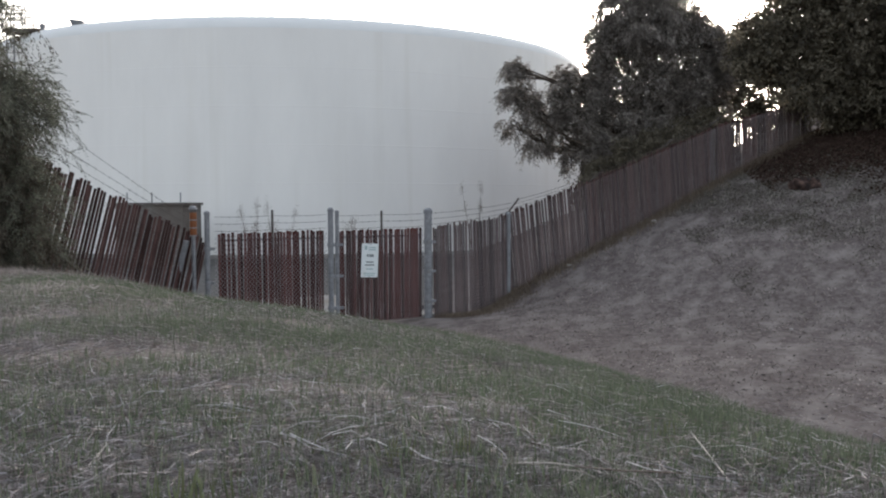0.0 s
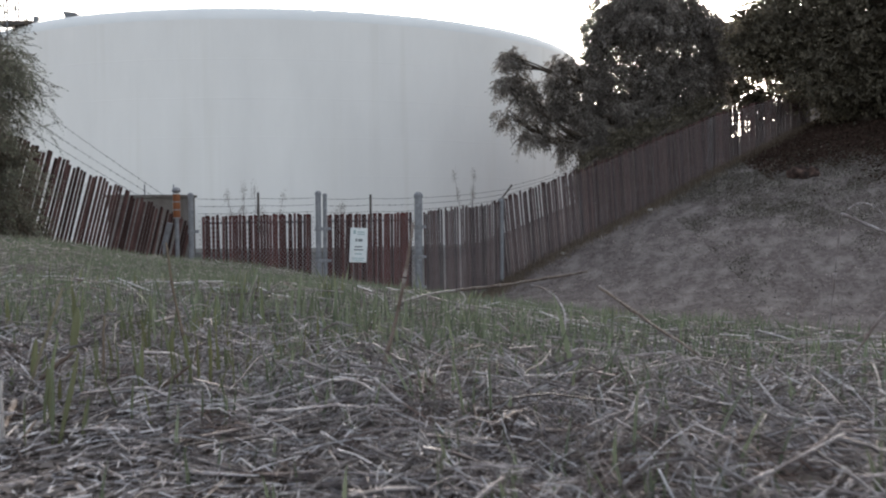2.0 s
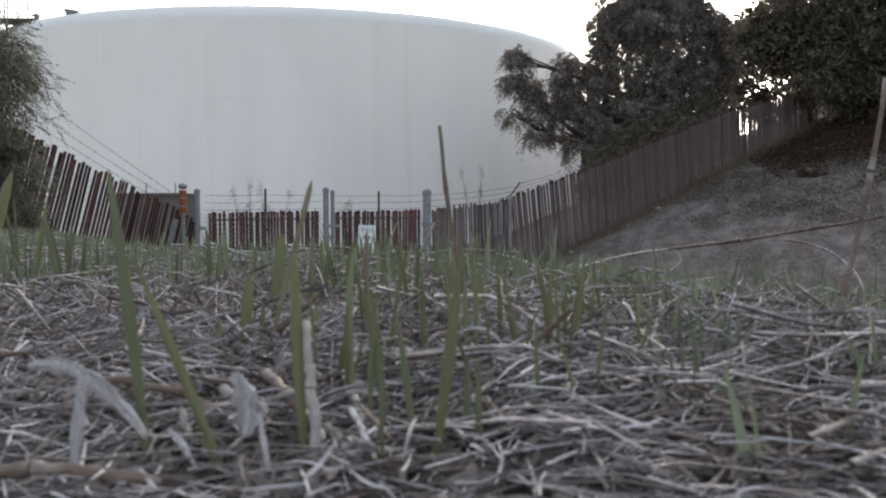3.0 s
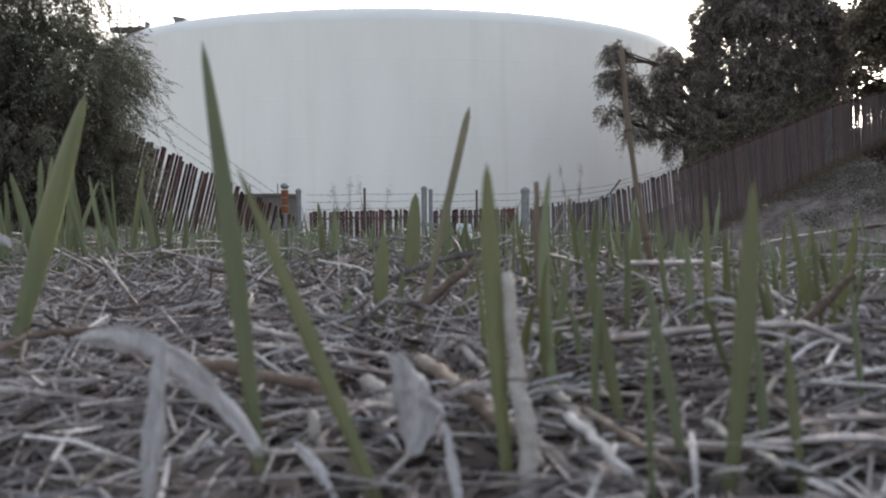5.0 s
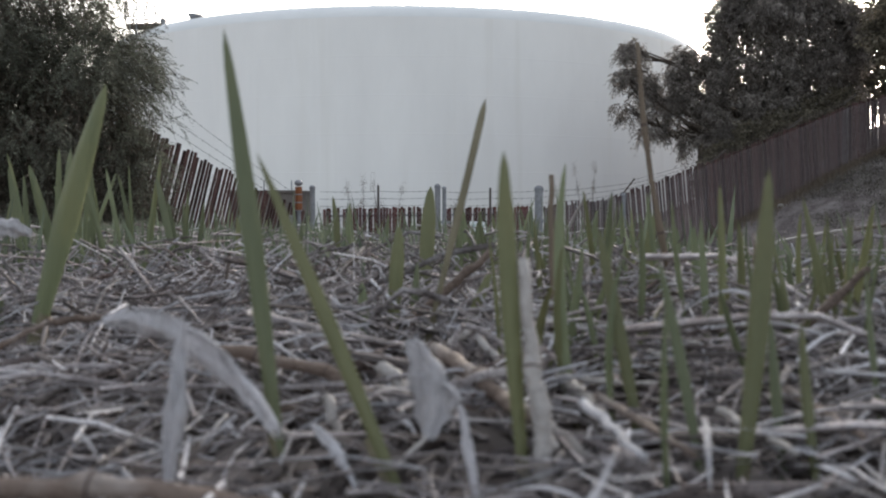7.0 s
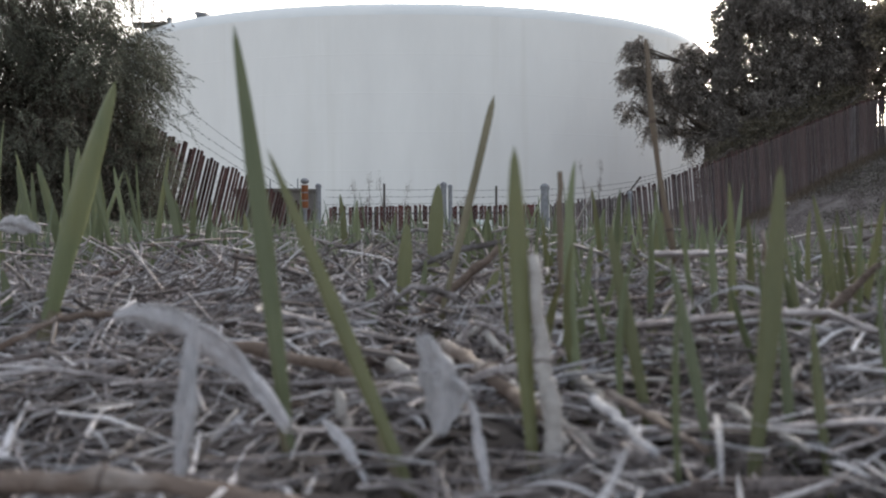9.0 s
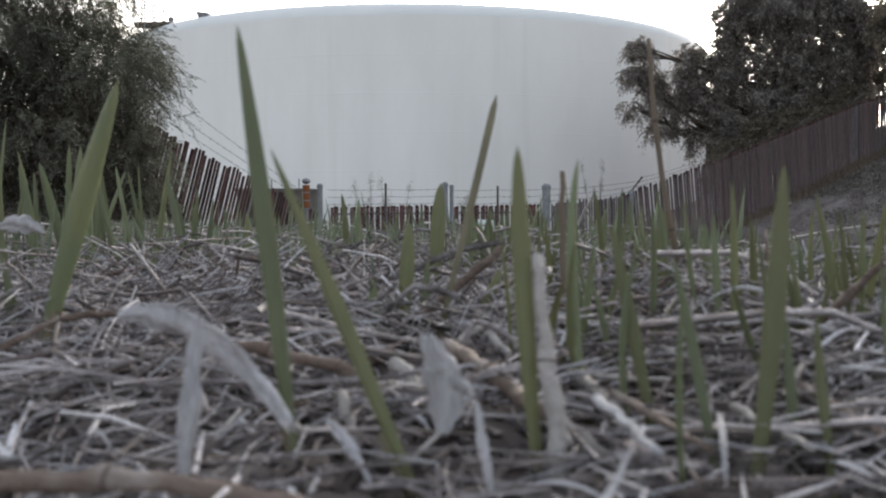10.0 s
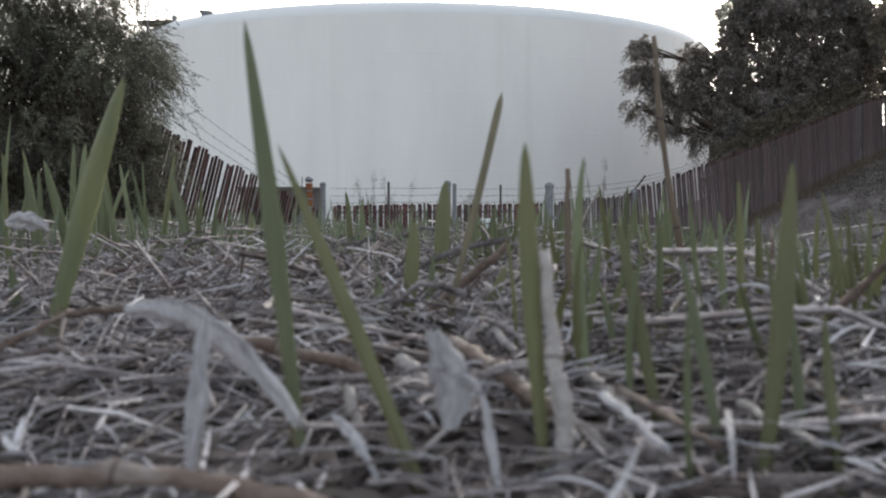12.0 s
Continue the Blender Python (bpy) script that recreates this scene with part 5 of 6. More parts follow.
def stalk(a, b, sag, r, mat=None, side=(0, 0), label="dead dry straw stalk lying on the litter", nodes=0):
    """A round dry stalk from a to b with a sag or arch, a little crooked, with joints."""
    a, b = np.array(a, float), np.array(b, float)
    n = 12
    t = np.linspace(0, 1, n)
    line = (b - a) * t[:, None]
    line[:, 2] += sag * 4 * t * (1 - t)
    line[:, 0] += side[0] * 4 * t * (1 - t)
    line[:, 1] += side[1] * 4 * t * (1 - t)
    rr = random.Random(int(abs(a[0] * 1e5) + abs(b[1] * 1e4)))
    line[1:-1] += np.array([[rr.gauss(0, 1), rr.gauss(0, 1), rr.gauss(0, 1)] for _ in range(n - 2)]) * r * 0.22
    rad = np.full(n, r) * (1.1 - 0.35 * t)
    for k in range(nodes):
        rad[int((k + 1) * n / (nodes + 1))] *= 1.35
    v, f = tubes(line[None], rad[None], 8)
    for first in (0, (n - 1) * 8):
        f = np.concatenate([f, np.array([[0, 1, 2, 3], [0, 3, 4, 5], [0, 5, 6, 7]]) + first])
    ob = bulk("straw_stalk", v, f, mat or straw_mat, smooth=True)
    ob.location = a
    for k in range(nodes):
        at = int((k + 1) * n / (nodes + 1))
        ring = np.stack([line[at] + (line[at + 1] - line[at]) * u for u in (-0.09, -0.04, 0.04, 0.09)])
        jv, jf = tubes(ring[None], (np.array([1.0, 1.42, 1.42, 1.0]) * r * (1.1 - 0.35 * t[at]))[None], 8)
        bulk("joint", jv, jf, joint_mat, ob, "dark swollen joint", smooth=True)
    return tagged(ob, label, "straw", "single straw stalks")


def dry_leaf(a, b, sag, width, side=(0, 0), roll=0.0, label="bleached curled dry grass leaf on the litter"):
    """A pale dry leaf: a crumpled, cupped strip with ragged edges and a torn end."""
    a, b = np.array(a, float), np.array(b, float)
    n, k = 22, 9
    t = np.linspace(0, 1, n)
    line = (b - a) * t[:, None]
    line[:, 2] += sag * 4 * t * (1 - t)
    line[:, 0] += side[0] * 4 * t * (1 - t)
    line[:, 1] += side[1] * 4 * t * (1 - t)
    way = np.gradient(line, axis=0)
    way /= np.linalg.norm(way, axis=1, keepdims=True)
    across = np.cross(way, np.array([math.sin(roll) * 0.3, 1.0, math.cos(roll) * 0.2]))
    across /= np.linalg.norm(across, axis=1, keepdims=True)
    nrm = np.cross(across, way)
    rr = np.random.RandomState(int(abs(a[0]) * 1e5) % 9999)
    w = width * np.clip(0.35 + 2.2 * t, 0, 1) * np.clip((1.04 - t) / 0.45, 0.06, 1) ** 0.6
    u = np.linspace(-0.5, 0.5, k)
    p1, p2, p3 = rr.uniform(0, math.tau, 3)
    edge = 1 + 0.14 * np.sin(t * 17 + p1) + 0.09 * np.sin(t * 41 + p2)
    fold = 0.5 * u[None]**2 + 0.1 * np.sin(u[None] * 9 + t[:, None] * 6 + p3) + 0.06 * np.sin(u[None] * 21 - t[:, None] * 15 + p1)
    rows = line[:, None] + across[:, None] * (u[None] * (w * edge)[:, None])[..., None] + nrm[:, None] * (fold * w[:, None])[..., None]
    rows[-1] -= way[-1] * (width * 0.5 * rr.uniform(0, 1, k))[:, None]
    i = (np.arange(n - 1)[:, None] * k + np.arange(k - 1)[None]).ravel()
    ob = bulk("dry_leaf", rows.reshape(-1, 3), np.stack([i, i + 1, i + k + 1, i + k], -1), pale_straw, smooth=True)
    so = ob.modifiers.new("thickness", "SOLIDIFY")
    so.thickness = 0.0002
    ob.location = a
    return tagged(ob, label, "dry leaf", "single dry leaves")


grass_blade(-0.1361, 0.7542, 0.0278, -0.0042, 0.0788, -0.0003, 0.0098, base_z=-0.0087, turn=-0.2, taper=0.55)
grass_blade(-0.0326, 0.6568, -0.0143, 0.0143, 0.0761, 0.0004, 0.0040, base_z=-0.0080, turn=0.3, taper=0.5)
grass_blade(-0.0105, 0.6486, -0.0299, 0.0192, 0.0552, -0.0003, 0.0038, olive_blade, base_z=-0.0077, turn=0.0, taper=0.35)
grass_blade(0.0043, 0.6586, -0.0045, 0.0104, 0.0552, -0.0007, 0.0036, olive_blade, base_z=-0.0077, turn=0.2, taper=0.7)
grass_blade(-0.0270, 0.7496, 0.0158, 0.0262, 0.0732, 0.0011, 0.0026, sheath_mat, base_z=-0.0053, turn=0.3, taper=0.88, label="thin greyish blunt-tipped grass stem")
grass_blade(0.0336, 0.6565, 0.0072, 0.0138, 0.0520, 0.0006, 0.0038, olive_blade, base_z=-0.0076, turn=-0.1, taper=0.6)
grass_blade(-0.0398, 0.8529, 0.0010, 0.0130, 0.0515, -0.0001, 0.0068, olive_blade, base_z=-0.0063, turn=0.2, taper=0.7)
grass_blade(-0.0412, 0.7931, 0.0016, 0.0063, 0.0393, 0.0001, 0.0056, olive_blade, base_z=-0.0074, turn=-0.2, taper=0.7)
grass_blade(-0.0466, 0.7782, -0.0009, 0.0031, 0.0242, 0.0004, 0.0044, base_z=-0.0079, turn=0.1, taper=0.6)
grass_blade(-0.0359, 0.7938, 0.0020, 0.0057, 0.0275, 0.0003, 0.0031, base_z=-0.0065, turn=0.5, taper=0.6)
grass_blade(0.0133, 0.7013, -0.0032, 0.0176, 0.0548, -0.0026, 0.0030, base_z=-0.0073, turn=0.3, taper=0.5)
grass_blade(0.0240, 0.6774, -0.0084, 0.0132, 0.0422, -0.0002, 0.0031, olive_blade, base_z=-0.0074, turn=0.0, taper=0.6)
grass_blade(0.0308, 0.6601, -0.0059, 0.0163, 0.0375, 0.0002, 0.0024, base_z=-0.0077, turn=0.2, taper=0.6)
grass_blade(-0.0217, 0.7837, 0.0105, 0.0126, 0.0235, 0.0008, 0.0040, olive_blade, base_z=-0.0047, turn=0.2, taper=0.7)
grass_blade(0.0551, 0.8193, -0.0034, 0.0012, 0.0331, -0.0004, 0.0039, base_z=-0.0014, turn=0.4, taper=0.6)
grass_blade(0.0560, 1.0899, -0.0072, 0.0014, 0.0545, -0.0024, 0.0040, base_z=-0.0151, turn=0.4, taper=0.6)
grass_blade(0.0281, 1.0740, 0.0047, 0.0028, 0.0470, 0.0002, 0.0051, base_z=-0.0126, turn=0.1, taper=0.6)
grass_blade(0.0404, 0.8295, -0.0002, 0.0018, 0.0352, -0.0011, 0.0050, olive_blade, base_z=-0.0001, turn=-0.3, taper=0.6)
grass_blade(0.0529, 0.8736, 0.0004, 0.0015, 0.0296, 0.0011, 0.0039, base_z=0.0001, turn=0.3, taper=0.6)
grass_blade(0.0636, 0.8356, -0.0011, 0.0013, 0.0293, 0.0014, 0.0032, base_z=-0.0005, turn=0.1, taper=0.6)
grass_blade(0.0434, 0.6659, -0.0003, 0.0114, 0.0266, -0.0004, 0.0023, base_z=-0.0068, turn=0.2, taper=0.6)
grass_blade(0.0462, 0.6572, -0.0006, 0.0114, 0.0273, -0.0006, 0.0020, olive_blade, base_z=-0.0064, turn=-0.2, taper=0.6)
grass_blade(0.0835, 0.8146, -0.0040, 0.0010, 0.0308, -0.0003, 0.0034, base_z=-0.0073, turn=0.5, taper=0.6)
grass_blade(0.0969, 0.8075, 0.0003, 0.0013, 0.0257, -0.0011, 0.0029, olive_blade, base_z=-0.0042, turn=0.3, taper=0.6)
grass_blade(-0.0040, 1.0820, 0.0094, 0.0031, 0.0430, 0.0032, 0.0043, base_z=-0.0121, turn=0.0, taper=0.6)
grass_blade(-0.0401, 1.0405, -0.0042, 0.0020, 0.0498, -0.0005, 0.0048, base_z=-0.0136, turn=0.0, taper=0.5)
grass_blade(-0.1257, 1.0659, -0.0014, 0.0023, 0.0589, 0.0022, 0.0049, olive_blade, base_z=-0.0160, turn=0.2, taper=0.6)
grass_blade(-0.1154, 1.0673, -0.0010, 0.0022, 0.0556, -0.0017, 0.0037, base_z=-0.0161, turn=0.4, taper=0.6)
grass_blade(-0.0960, 1.0576, 0.0051, 0.0027, 0.0441, 0.0004, 0.0034, base_z=-0.0120, turn=0.1, taper=0.6)
grass_blade(-0.1868, 1.0578, 0.0018, 0.0021, 0.0436, 0.0020, 0.0046, olive_blade, base_z=-0.0128, turn=0.3, taper=0.6)
grass_blade(-0.2615, 1.0051, 0.0028, 0.0035, 0.0612, 0.0011, 0.0042, base_z=-0.0154, turn=0.4, taper=0.6)
grass_blade(-0.2822, 1.0329, -0.0216, 0.0009, 0.0761, -0.0005, 0.0084, base_z=-0.0143, turn=0.0, taper=0.55)
grass_blade(-0.3421, 1.0864, 0.0004, 0.0028, 0.0763, 0.0018, 0.0044, base_z=-0.0181, turn=0.2, taper=0.6)
grass_blade(-0.2697, 1.0468, -0.0039, 0.0034, 0.0781, -0.0005, 0.0040, base_z=-0.0103, turn=0.6, taper=0.6)
grass_blade(-0.2585, 1.0729, -0.0101, 0.0017, 0.0745, 0.0025, 0.0036, base_z=-0.0169, turn=0.2, taper=0.6)
grass_blade(-0.2614, 1.0848, -0.0059, 0.0024, 0.0800, -0.0007, 0.0027, base_z=-0.0166, turn=0.2, taper=0.5)
grass_blade(-0.1572, 0.7748, -0.0015, 0.0010, 0.0250, 0.0013, 0.0041, base_z=-0.0061, turn=0.1, taper=0.6)
grass_blade(-0.3308, 1.0265, 0.0074, 0.0062, 0.1058, -0.0008, 0.0039, base_z=-0.0174, turn=0.1, taper=0.4)
grass_blade(-0.3280, 1.0391, 0.0082, 0.0038, 0.0644, -0.0006, 0.0052, base_z=-0.0180, turn=0.1, taper=0.6)
grass_blade(-0.2217, 1.0532, 0.0072, 0.0037, 0.0620, 0.0016, 0.0037, base_z=-0.0156, turn=0.5, taper=0.6)
grass_blade(-0.2168, 1.0723, 0.0050, 0.0028, 0.0564, -0.0002, 0.0041, base_z=-0.0169, turn=0.1, taper=0.6)
grass_blade(-0.2039, 1.0678, 0.0008, 0.0020, 0.0514, 0.0021, 0.0035, base_z=-0.0172, turn=0.1, taper=0.6)
grass_blade(-0.1497, 1.0627, 0.0039, 0.0022, 0.0355, 0.0009, 0.0037, base_z=-0.0081, turn=0.1, taper=0.6)
grass_blade(-0.1737, 1.0595, -0.0002, 0.0015, 0.0375, -0.0017, 0.0034, base_z=-0.0118, turn=0.1, taper=0.6)
stalk((0.0069, 0.6569, -0.0044), (0.0030, 0.6653, 0.0304), 0.0, 0.0012, tan_stalk, label="upright pale dry stalk with a dark joint", nodes=1)
tall = "tall dry tan grass stem standing in the litter"
stalk((0.0526, 0.8447, -0.008), (0.0350, 0.8366, 0.0925), 0.0, 0.0010, dry_weed, side=(-0.0026, 0), label=tall, nodes=2)
stalk((0.175, 0.79, -0.025), (0.207, 0.797, 0.107), 0.0, 0.0012, brown_stem, side=(0.004, 0), label=tall, nodes=2)
stalk((0.0637, 0.78, -0.02), (0.066, 0.80, 0.03), 0.0, 0.0007, brown_stem, label="thin upright dry reddish stem")
for a, b, sag, r in (((0.6151, 1.0083, 0.0221), (0.5731, 1.0055, -0.035), 0.0, 0.0013), ((0.3811, 0.6547, -0.0262), (0.4052, 0.6557, -0.0075), 0.0, 0.0013),
                     ((0.618, 1.108, 0.107), (0.669, 1.07, 0.08), 0.0, 0.0014), ((0.618, 1.108, 0.107), (0.61, 1.12, -0.05), 0.0, 0.0010), ((0.621, 1.1, 0.112), (0.664, 1.097, 0.092), 0.014, 0.0007),
                     ((0.2588, 0.6553, -0.007), (0.3013, 0.6548, -0.0192), 0.0, 0.0013), ((0.4793, 0.8057, -0.0154), (0.5182, 0.8063, -0.0055), 0.0, 0.0012),
                     ((0.2938, 0.8052, -0.0148), (0.3434, 0.8042, -0.037), 0.0, 0.0012), ((0.3791, 1.1084, 0.0367), (0.4825, 1.1051, -0.04), 0.0, 0.0013)):
    stalk(a, b, sag, r, nodes=2)
stalk((0.0076, 0.7875, -0.005), (0.0068, 0.7953, 0.0472), 0.0, 0.001, dry_weed, label="thin upright dry reddish stem")
stalk((0.0072, 0.655, -0.005), (0.0055, 0.66, 0.012), 0.0, 0.0015, tan_stalk, label="pale dry sheath at the foot of a blade")
stalk((-0.063, 0.69, 0.0118), (-0.026, 0.6925, 0.003), 0.0014, 0.0013, brown_stem, (0, 0.002), nodes=2)
stalk((-0.015, 0.684, 0.0045), (0.0006, 0.6863, 0.0095), 0.0003, 0.001, None, (0, 0), nodes=2)
stalk((-0.034, 0.781, 0.004), (-0.0105, 0.7868, 0.0252), 0.0, 0.0014, brown_stem, (0, 0), nodes=2)
stalk((-0.06, 0.62, 0.006), (-0.02, 0.6225, 0.0035), 0.0014, 0.0013, brown_stem, (0, 0.001), nodes=2)
stalk((-0.125, 0.7, 0.0032), (-0.084, 0.705, 0.0046), 0.0, 0.0011, None, (0, 0), nodes=2)
stalk((0.0465, 0.722, -0.0021), (0.078, 0.7378, 0.0243), 0.0006, 0.0011, brown_stem, (0, 0), nodes=2)
stalk((0.006, 0.7066, -0.0018), (0.03, 0.7092, -0.0022), 0.0003, 0.0006, None, (0, 0), nodes=2)
stalk((-0.0119, 0.7251, 0.0118), (-0.0002, 0.7262, 0.0025), 0.0013, 0.0007, None, (0.001, 0), nodes=2)
stalk((-0.0122, 0.7251, 0.0119), (-0.0141, 0.7241, -0.0015), 0.0, 0.0007, None, (-0.0018, 0), nodes=2)
stalk((0.1235, 1.447, -0.04), (0.1555, 1.3985, -0.0163), 0.001, 0.0015, brown_stem, (0, 0))
stalk((0.1555, 1.3985, -0.0163), (0.2400, 1.266, 0.0175), 0.003, 0.0015, tan_stalk, (0, 0), nodes=2)
stalk((0.2400, 1.266, 0.0175), (0.37, 1.122, 0.05), -0.002, 0.0014, brown_stem, (0, 0), nodes=2)
stalk((0.2400, 1.266, 0.0175), (0.219, 1.262, -0.012), 0.002, 0.0010, tan_stalk, (0.02, 0), nodes=2)
stalk((0.3702, 1.0585, 0.0402), (0.4207, 0.8866, 0.0021), 0.0, 0.0013, brown_stem, (0, 0), nodes=2)
stalk((0.3219, 1.208, 0.0284), (0.346, 1.106, -0.0102), 0.008, 0.001, None, (0.012, 0), nodes=2)
stalk((0.2788, 1.1064, 0.0012), (0.3039, 1.1052, -0.0223), 0.0, 0.0012, None, (0, 0), nodes=2)
stalk((0.015, 0.643, 0.006), (0.03, 0.66, -0.002), 0.0, 0.0012, None, (0, 0), nodes=2)
# stalks and leaves close to the mound's top
stalk((-0.0192, 0.7255, 0.0063), (0.0051, 0.6620, 0.0062), 0, 0.00165, brown_stem, (0, 0), nodes=1)
stalk((0.0128, 0.6792, 0.0051), (0.0199, 0.6458, 0.0053), 0, 0.00086, pale_straw, (0, 0), label="bleached flattened straw stalk on the litter")
stalk((0.0152, 0.6756, 0.0071), (0.0255, 0.6396, 0.0075), 0, 0.00062, brown_stem, (0, 0), nodes=1)
stalk((0.0091, 0.7109, 0.0039), (0.0163, 0.6715, 0.0040), 0, 0.00135, tan_stalk, (0, 0))
stalk((-0.0037, 0.7101, 0.0019), (0.0081, 0.6572, 0.0034), 0, 0.00090, tan_stalk, (0, 0))
stalk((0.0084, 0.7048, 0.0041), (0.0269, 0.6932, 0.0059), 0, 0.00060, tan_stalk, (0, 0))
stalk((0.0247, 0.7424, 0.0062), (0.0334, 0.7113, 0.0062), 0, 0.00075, tan_stalk, (0, 0))
stalk((0.0161, 0.7616, 0.0070), (0.0361, 0.7733, 0.0071), 0, 0.00097, tan_stalk, (0, 0), nodes=1)
stalk((0.0337, 0.7467, 0.0070), (0.0460, 0.7191, 0.0079), 0, 0.00070, tan_stalk, (0, 0))
stalk((0.0521, 0.7210, 0.0107), (0.0753, 0.7302, 0.0106), 0, 0.00084, tan_stalk, (0, 0), nodes=1)
stalk((0.0354, 0.6791, 0.0045), (0.0417, 0.6546, 0.0040), 0, 0.00069, tan_stalk, (0, 0))
stalk((0.0482, 0.6870, 0.0068), (0.0525, 0.6602, 0.0052), 0, 0.00072, brown_stem, (0, 0), nodes=1)
stalk((-0.0319, 0.6766, 0.0057), (-0.0234, 0.6689, -0.0080), 0, 0.00105, tan_stalk, (0, 0))
stalk((-0.0528, 0.6653, -0.0036), (-0.0509, 0.6809, 0.0009), 0, 0.00054, tan_stalk, (0, 0))
stalk((-0.0102, 0.7372, 0.0073), (-0.0003, 0.7229, -0.0004), 0, 0.00103, tan_stalk, (0, 0))
stalk((-0.0121, 0.7162, -0.0027), (-0.0166, 0.7312, 0.0062), 0, 0.00113, tan_stalk, (0, 0))
stalk((-0.0166, 0.7312, 0.0062), (-0.0123, 0.7370, 0.0088), 0, 0.00093, tan_stalk, (0, 0))
stalk((-0.0216, 0.6492, -0.0042), (-0.0083, 0.6717, 0.0060), 0, 0.00044, tan_stalk, (0.0012, 0))
stalk((-0.0083, 0.6717, 0.0060), (-0.0140, 0.6762, 0.0090), 0, 0.00043, tan_stalk, (0.002, 0))
stalk((0.0068, 0.6715, 0.0030), (0.0207, 0.6548, -0.0044), 0, 0.00112, tan_stalk, (0, 0))
stalk((0.0071, 0.7016, -0.0012), (0.0290, 0.7065, -0.0025), 0, 0.00056, tan_stalk, (0, 0))
stalk((-0.0161, 0.7057, 0.0007), (-0.0001, 0.7181, 0.0037), 0, 0.00136, brown_stem, (0, 0), nodes=1)
stalk((-0.0350, 0.7146, 0.0048), (-0.0291, 0.7164, 0.0058), 0, 0.00183, joint_mat, (0, 0), label="short dark broken stem end in the litter")
stalk((-0.1191, 0.7075, 0.0046), (-0.1080, 0.7195, 0.0120), 0, 0.00083, brown_stem, (0, 0))
stalk((-0.1080, 0.7195, 0.0120), (-0.0915, 0.7267, 0.0127), 0, 0.00086, brown_stem, (0, 0))
stalk((-0.0260, 0.6997, 0.0067), (-0.0124, 0.6808, -0.0017), 0, 0.00137, tan_stalk, (0, 0))
stalk((-0.0483, 0.6863, 0.0005), (-0.0315, 0.6935, -0.0014), 0, 0.00107, brown_stem, (0, 0))
dry_leaf((-0.059, 0.6518, 0.0214), (-0.0325, 0.654, 0.004), 0.0058, 0.0046, (0, 0), 0.2)
dry_leaf((-0.0462, 0.6442, -0.0015), (-0.0438, 0.6456, 0.0237), 0.0, 0.0028, (0, 0), 0.0)
dry_leaf((-0.0115, 0.6636, 0.002), (-0.0148, 0.6642, 0.0185), 0.0, 0.0058, (0.0014, 0), 0.3, "white crumpled dry leaf standing in the litter")
dry_leaf((-0.0143, 0.6642, 0.0125), (-0.01, 0.6646, 0.0065), -0.0005, 0.0016, (0.0045, 0), 0.2)
dry_leaf((-0.0047, 0.6453, 0.0119), (-0.0023, 0.6449, -0.0012), 0.0, 0.0014, (0, 0), 0.1)
dry_leaf((-0.179, 0.8052, 0.03), (-0.164, 0.8067, 0.0285), 0.0015, 0.006, (0, 0), 0.0)
dry_leaf((0.0622, 0.836, 0.0125), (0.0665, 0.8362, 0.005), 0.0, 0.004, (0, 0), 0.3)
dry_leaf((-0.028, 0.655, 0.006), (-0.02, 0.65, -0.002), 0.001, 0.0018, (0, 0), 0.2)


def tendril(x, y, size, seed):
    """A curled, thread-thin dry leaf strand lying on the litter."""
    rr = np.random.RandomState(seed)
    t = np.linspace(0, 1, 22)
    turn = rr.uniform(0, math.tau) + rr.choice([-1, 1]) * rr.uniform(2.2, 4.5) * t + rr.normal() * np.sin(t * 5)
    step = size / 21
    px, py = np.cumsum(np.cos(turn)) * step, np.cumsum(np.sin(turn)) * step * 0.5
    arch = np.abs(np.sin(turn * 0.7)) * size * 0.4 * np.sin(t * math.pi) + 0.002
    z0 = gz_at(x, y)
    lift = float(rr.uniform(0.004, 0.012))
    line = np.stack([px, py, arch], -1)
    v, f = ribbons(line[None], (np.clip(np.sin(t * math.pi), 0.2, 1) * rr.uniform(0.0005, 0.0011))[None], np.array([[0.3, 0.2, 0.93]]))
    ob = bulk("dry_tendril", v, f, pale_straw, smooth=True)
    so = ob.modifiers.new("thickness", "SOLIDIFY")
    so.thickness = 0.0002
    ob.location = (x, y, z0 + lift)
    return tagged(ob, "thin curled bleached leaf strand on the litter", "dry leaf", "curled leaf strands")


rt = random.Random(77)
for n in range(22):
    y = 0.72 + 0.25 * rt.random()
    tendril((y - 0.52) * rt.uniform(-0.62, 0.42), y, rt.uniform(0.012, 0.035), 300 + n)
for n in range(26):
    grass_blade(-0.28 + rt.gauss(0, 0.055), 1.03 + rt.gauss(0, 0.06), rt.gauss(0, 0.012), rt.gauss(0, 0.008), rt.uniform(0.05, 0.085), rt.gauss(0, 0.001), rt.uniform(0.003, 0.0055), None, -0.012, turn=rt.uniform(-0.6, 0.6))

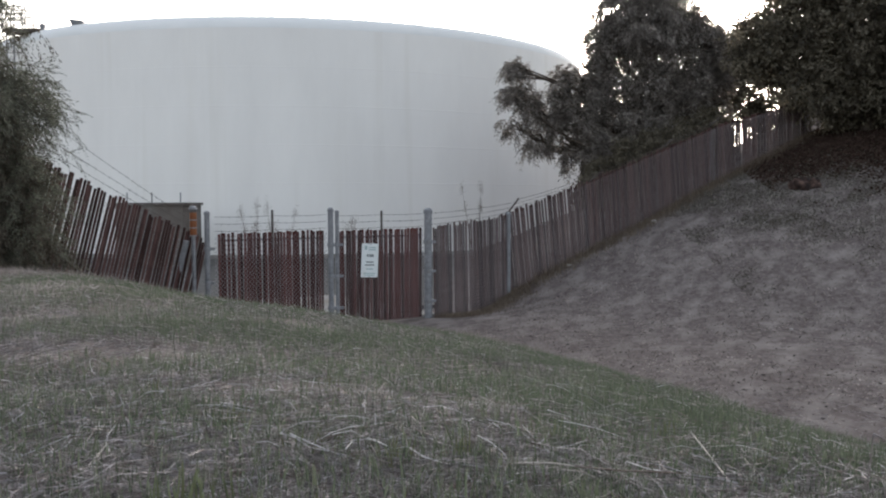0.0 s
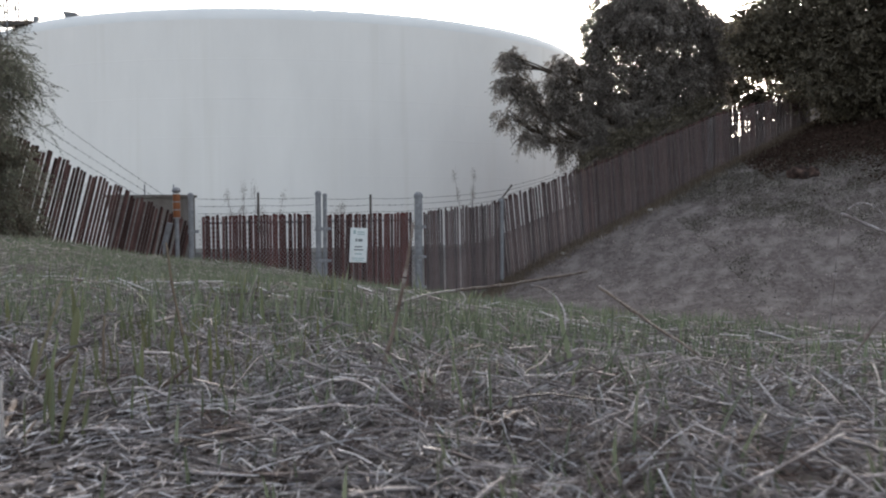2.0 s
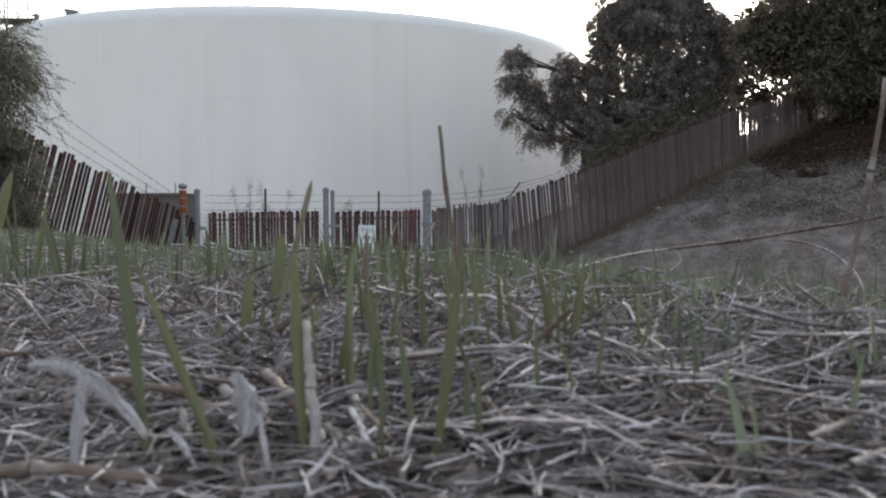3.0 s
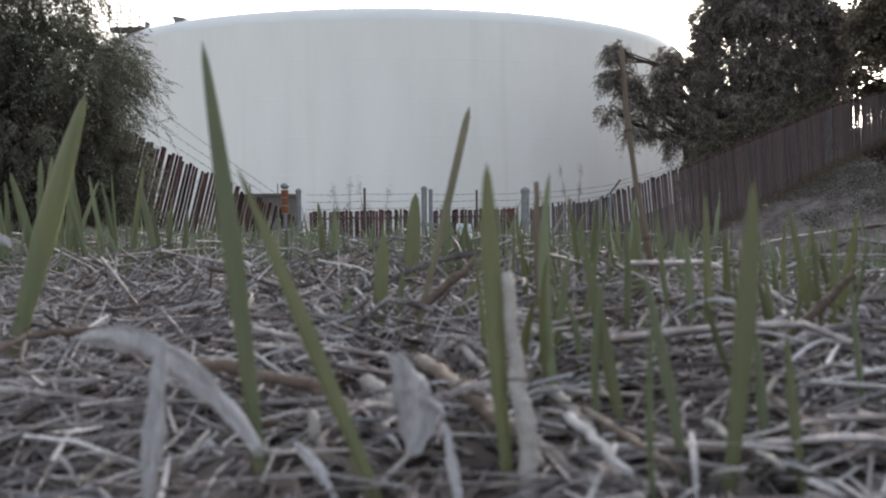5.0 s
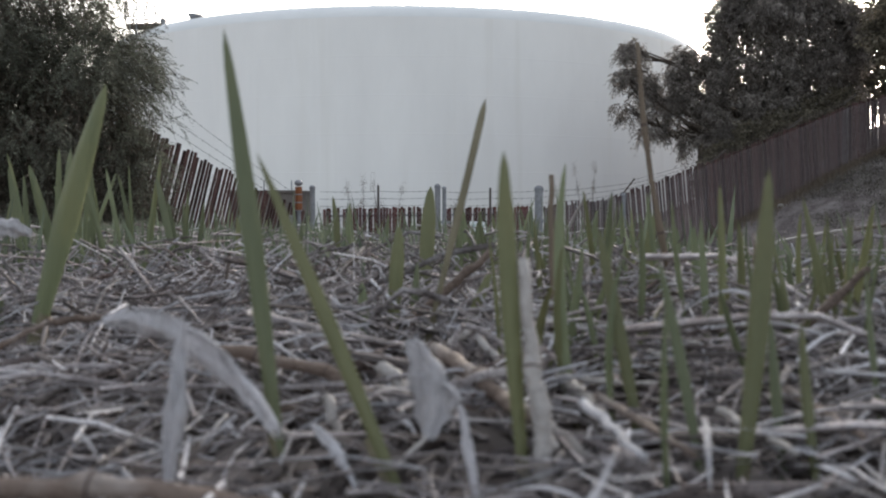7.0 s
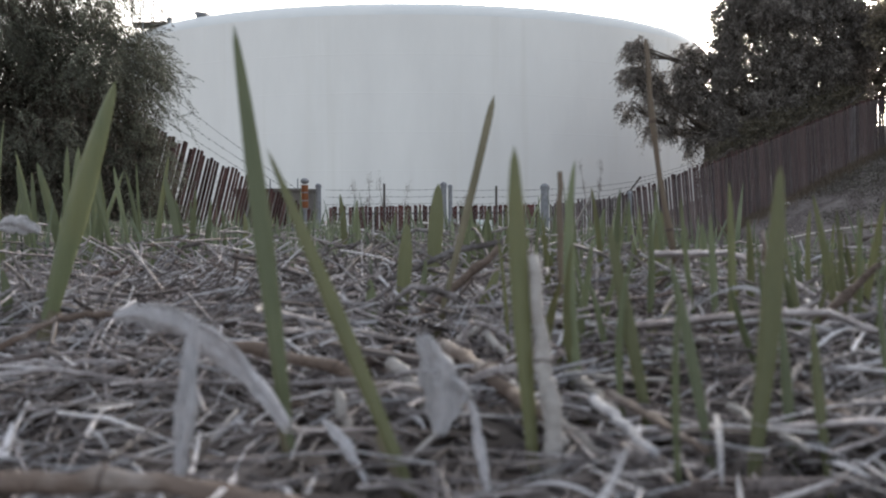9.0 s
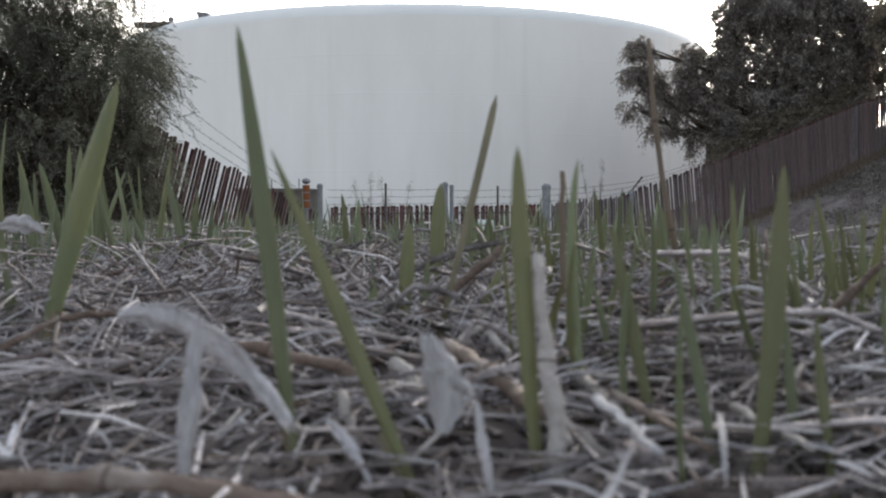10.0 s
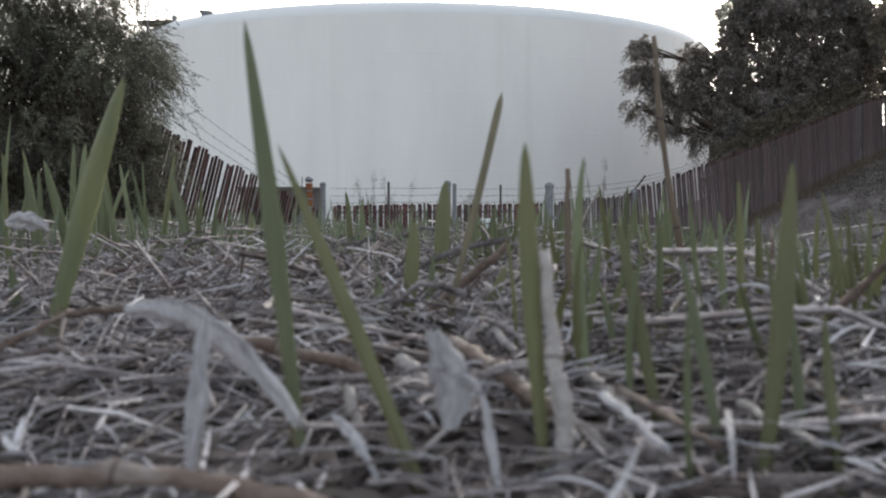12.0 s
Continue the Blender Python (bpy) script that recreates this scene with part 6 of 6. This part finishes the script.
for n in range(16):
    y = 0.645 + 0.13 * rt.random()
    x = (y - 0.524) * rt.uniform(0.02, 0.5)
    grass_blade(x, y, rt.gauss(0, 0.006), rt.gauss(0, 0.005), rt.uniform(0.026, 0.045), rt.gauss(0, 0.0012), rt.uniform(0.0012, 0.0021), base_z=gz_at(x, y) - 0.002, turn=rt.uniform(-0.6, 0.6), taper=0.55, mat=rt.choice((blade_mat, olive_blade)))
for n in range(95):
    y = 0.73 + 0.42 * rt.random() ** 1.2
    x = (y - 0.524) * rt.uniform(-0.04, 0.37)
    grass_blade(x, y, rt.gauss(0, 0.005), rt.gauss(0, 0.005), rt.uniform(0.022, 0.046), rt.gauss(0, 0.001), rt.uniform(0.0014, 0.0028), base_z=gz_at(x, y) - 0.002, turn=rt.uniform(-0.6, 0.6), taper=0.55, mat=rt.choice((blade_mat, olive_blade, olive_blade)))


for cx, cy, count in ((-0.045, 1.395, 16), (-0.198, 1.5, 12), (0.061, 1.465, 12), (-0.26, 2.36, 14), (-0.665, 2.15, 12), (0.557, 1.976, 14), (0.25, 1.75, 10), (-0.4, 1.75, 10)):
    for n in range(count):
        x, y = cx + rt.gauss(0, 0.022), cy + rt.gauss(0, 0.025)
        grass_blade(x, y, rt.gauss(0, 0.009), rt.gauss(0, 0.009), rt.uniform(0.035, 0.062), rt.gauss(0, 0.0015), rt.uniform(0.0022, 0.0036), base_z=gz_at(x, y) - 0.002, turn=rt.uniform(-0.7, 0.7), taper=0.55, label="green grass blade in a small tuft on the mound", mat=rt.choice((blade_mat, blade_mat, olive_blade)))


def lying_stalk(x0, y0, h0, x1, y1, h1, r=0.0010):
    """A stalk between two places, each given with its height over the ground."""
    return stalk((x0, y0, gz_at(x0, y0) + h0), (x1, y1, gz_at(x1, y1) + h1), 0.0, r, tan_stalk, nodes=1)


# long stalks strewn over the mound
lying_stalk(0.108, 1.212, 0.012, 0.157, 1.262, 0.012)
lying_stalk(0.157, 1.262, 0.012, 0.396, 1.28, 0.008, 0.0013)
lying_stalk(0.444, 1.473, 0.009, 0.419, 1.125, 0.022, 0.0014)
lying_stalk(0.465, 1.471, 0.007, 0.449, 1.322, 0.013)
lying_stalk(0.499, 1.363, 0.007, 0.503, 1.248, 0.013, 0.0013)
lying_stalk(0.654, 1.407, 0.007, 0.749, 1.515, 0.02)
lying_stalk(0.698, 1.978, 0.007, 0.704, 1.799, 0.014, 0.0014)
lying_stalk(0.269, 1.234, 0.007, 0.28, 1.131, 0.013)
lying_stalk(0.214, 1.158, 0.007, 0.249, 1.201, 0.02)
lying_stalk(0.577, 1.862, 0.043, 0.52, 1.27, 0.004, 0.0015)
lying_stalk(0.577, 1.862, 0.043, 0.563, 1.87, 0, 0.0011)
lying_stalk(-0.002, 1.216, 0, 0.029, 1.167, 0.06, 0.0012)
lying_stalk(0.026, 1.248, 0, 0.019, 1.227, 0.035, 0.0012)
lying_stalk(-0.461, 1.271, 0.011, -0.405, 1.269, 0.013, 0.0013)
lying_stalk(-0.405, 1.269, 0.013, -0.338, 1.209, 0.007, 0.0013)
lying_stalk(-0.544, 1.365, 0.011, -0.545, 1.448, 0.03, 0.0012)
lying_stalk(-0.587, 1.437, 0.013, -0.552, 1.476, 0.03, 0.0012)
lying_stalk(-0.539, 1.361, 0.011, -0.546, 1.433, 0.025)
lying_stalk(-0.42, 1.292, 0, -0.419, 1.311, 0.02)
lying_stalk(-0.429, 1.31, 0, -0.406, 1.315, 0.02)
lying_stalk(-0.414, 1.321, 0.006, -0.392, 1.36, 0.026)
lying_stalk(-0.327, 1.209, 0, -0.302, 1.206, 0.02)
lying_stalk(0.347, 1.899, 0.012, 0.551, 2.32, 0.014, 0.0014)
lying_stalk(0.487, 1.78, 0.008, 0.504, 1.679, 0.01)
lying_stalk(0.188, 1.48, 0.008, 0.222, 1.56, 0.013)

# a small tuft on the mound, in line with the gate
rt = random.Random(91)
for n in range(9):
    x = -0.0278 + 0.0024 * (n - 4)
    grass_blade(x, 0.942 + rt.gauss(0, 0.012), rt.gauss(0, 0.004), rt.gauss(0, 0.006), rt.uniform(0.026, 0.04), rt.gauss(0, 0.001), rt.uniform(0.002, 0.003), None, gz_at(x, 0.942), turn=rt.uniform(-0.7, 0.7))
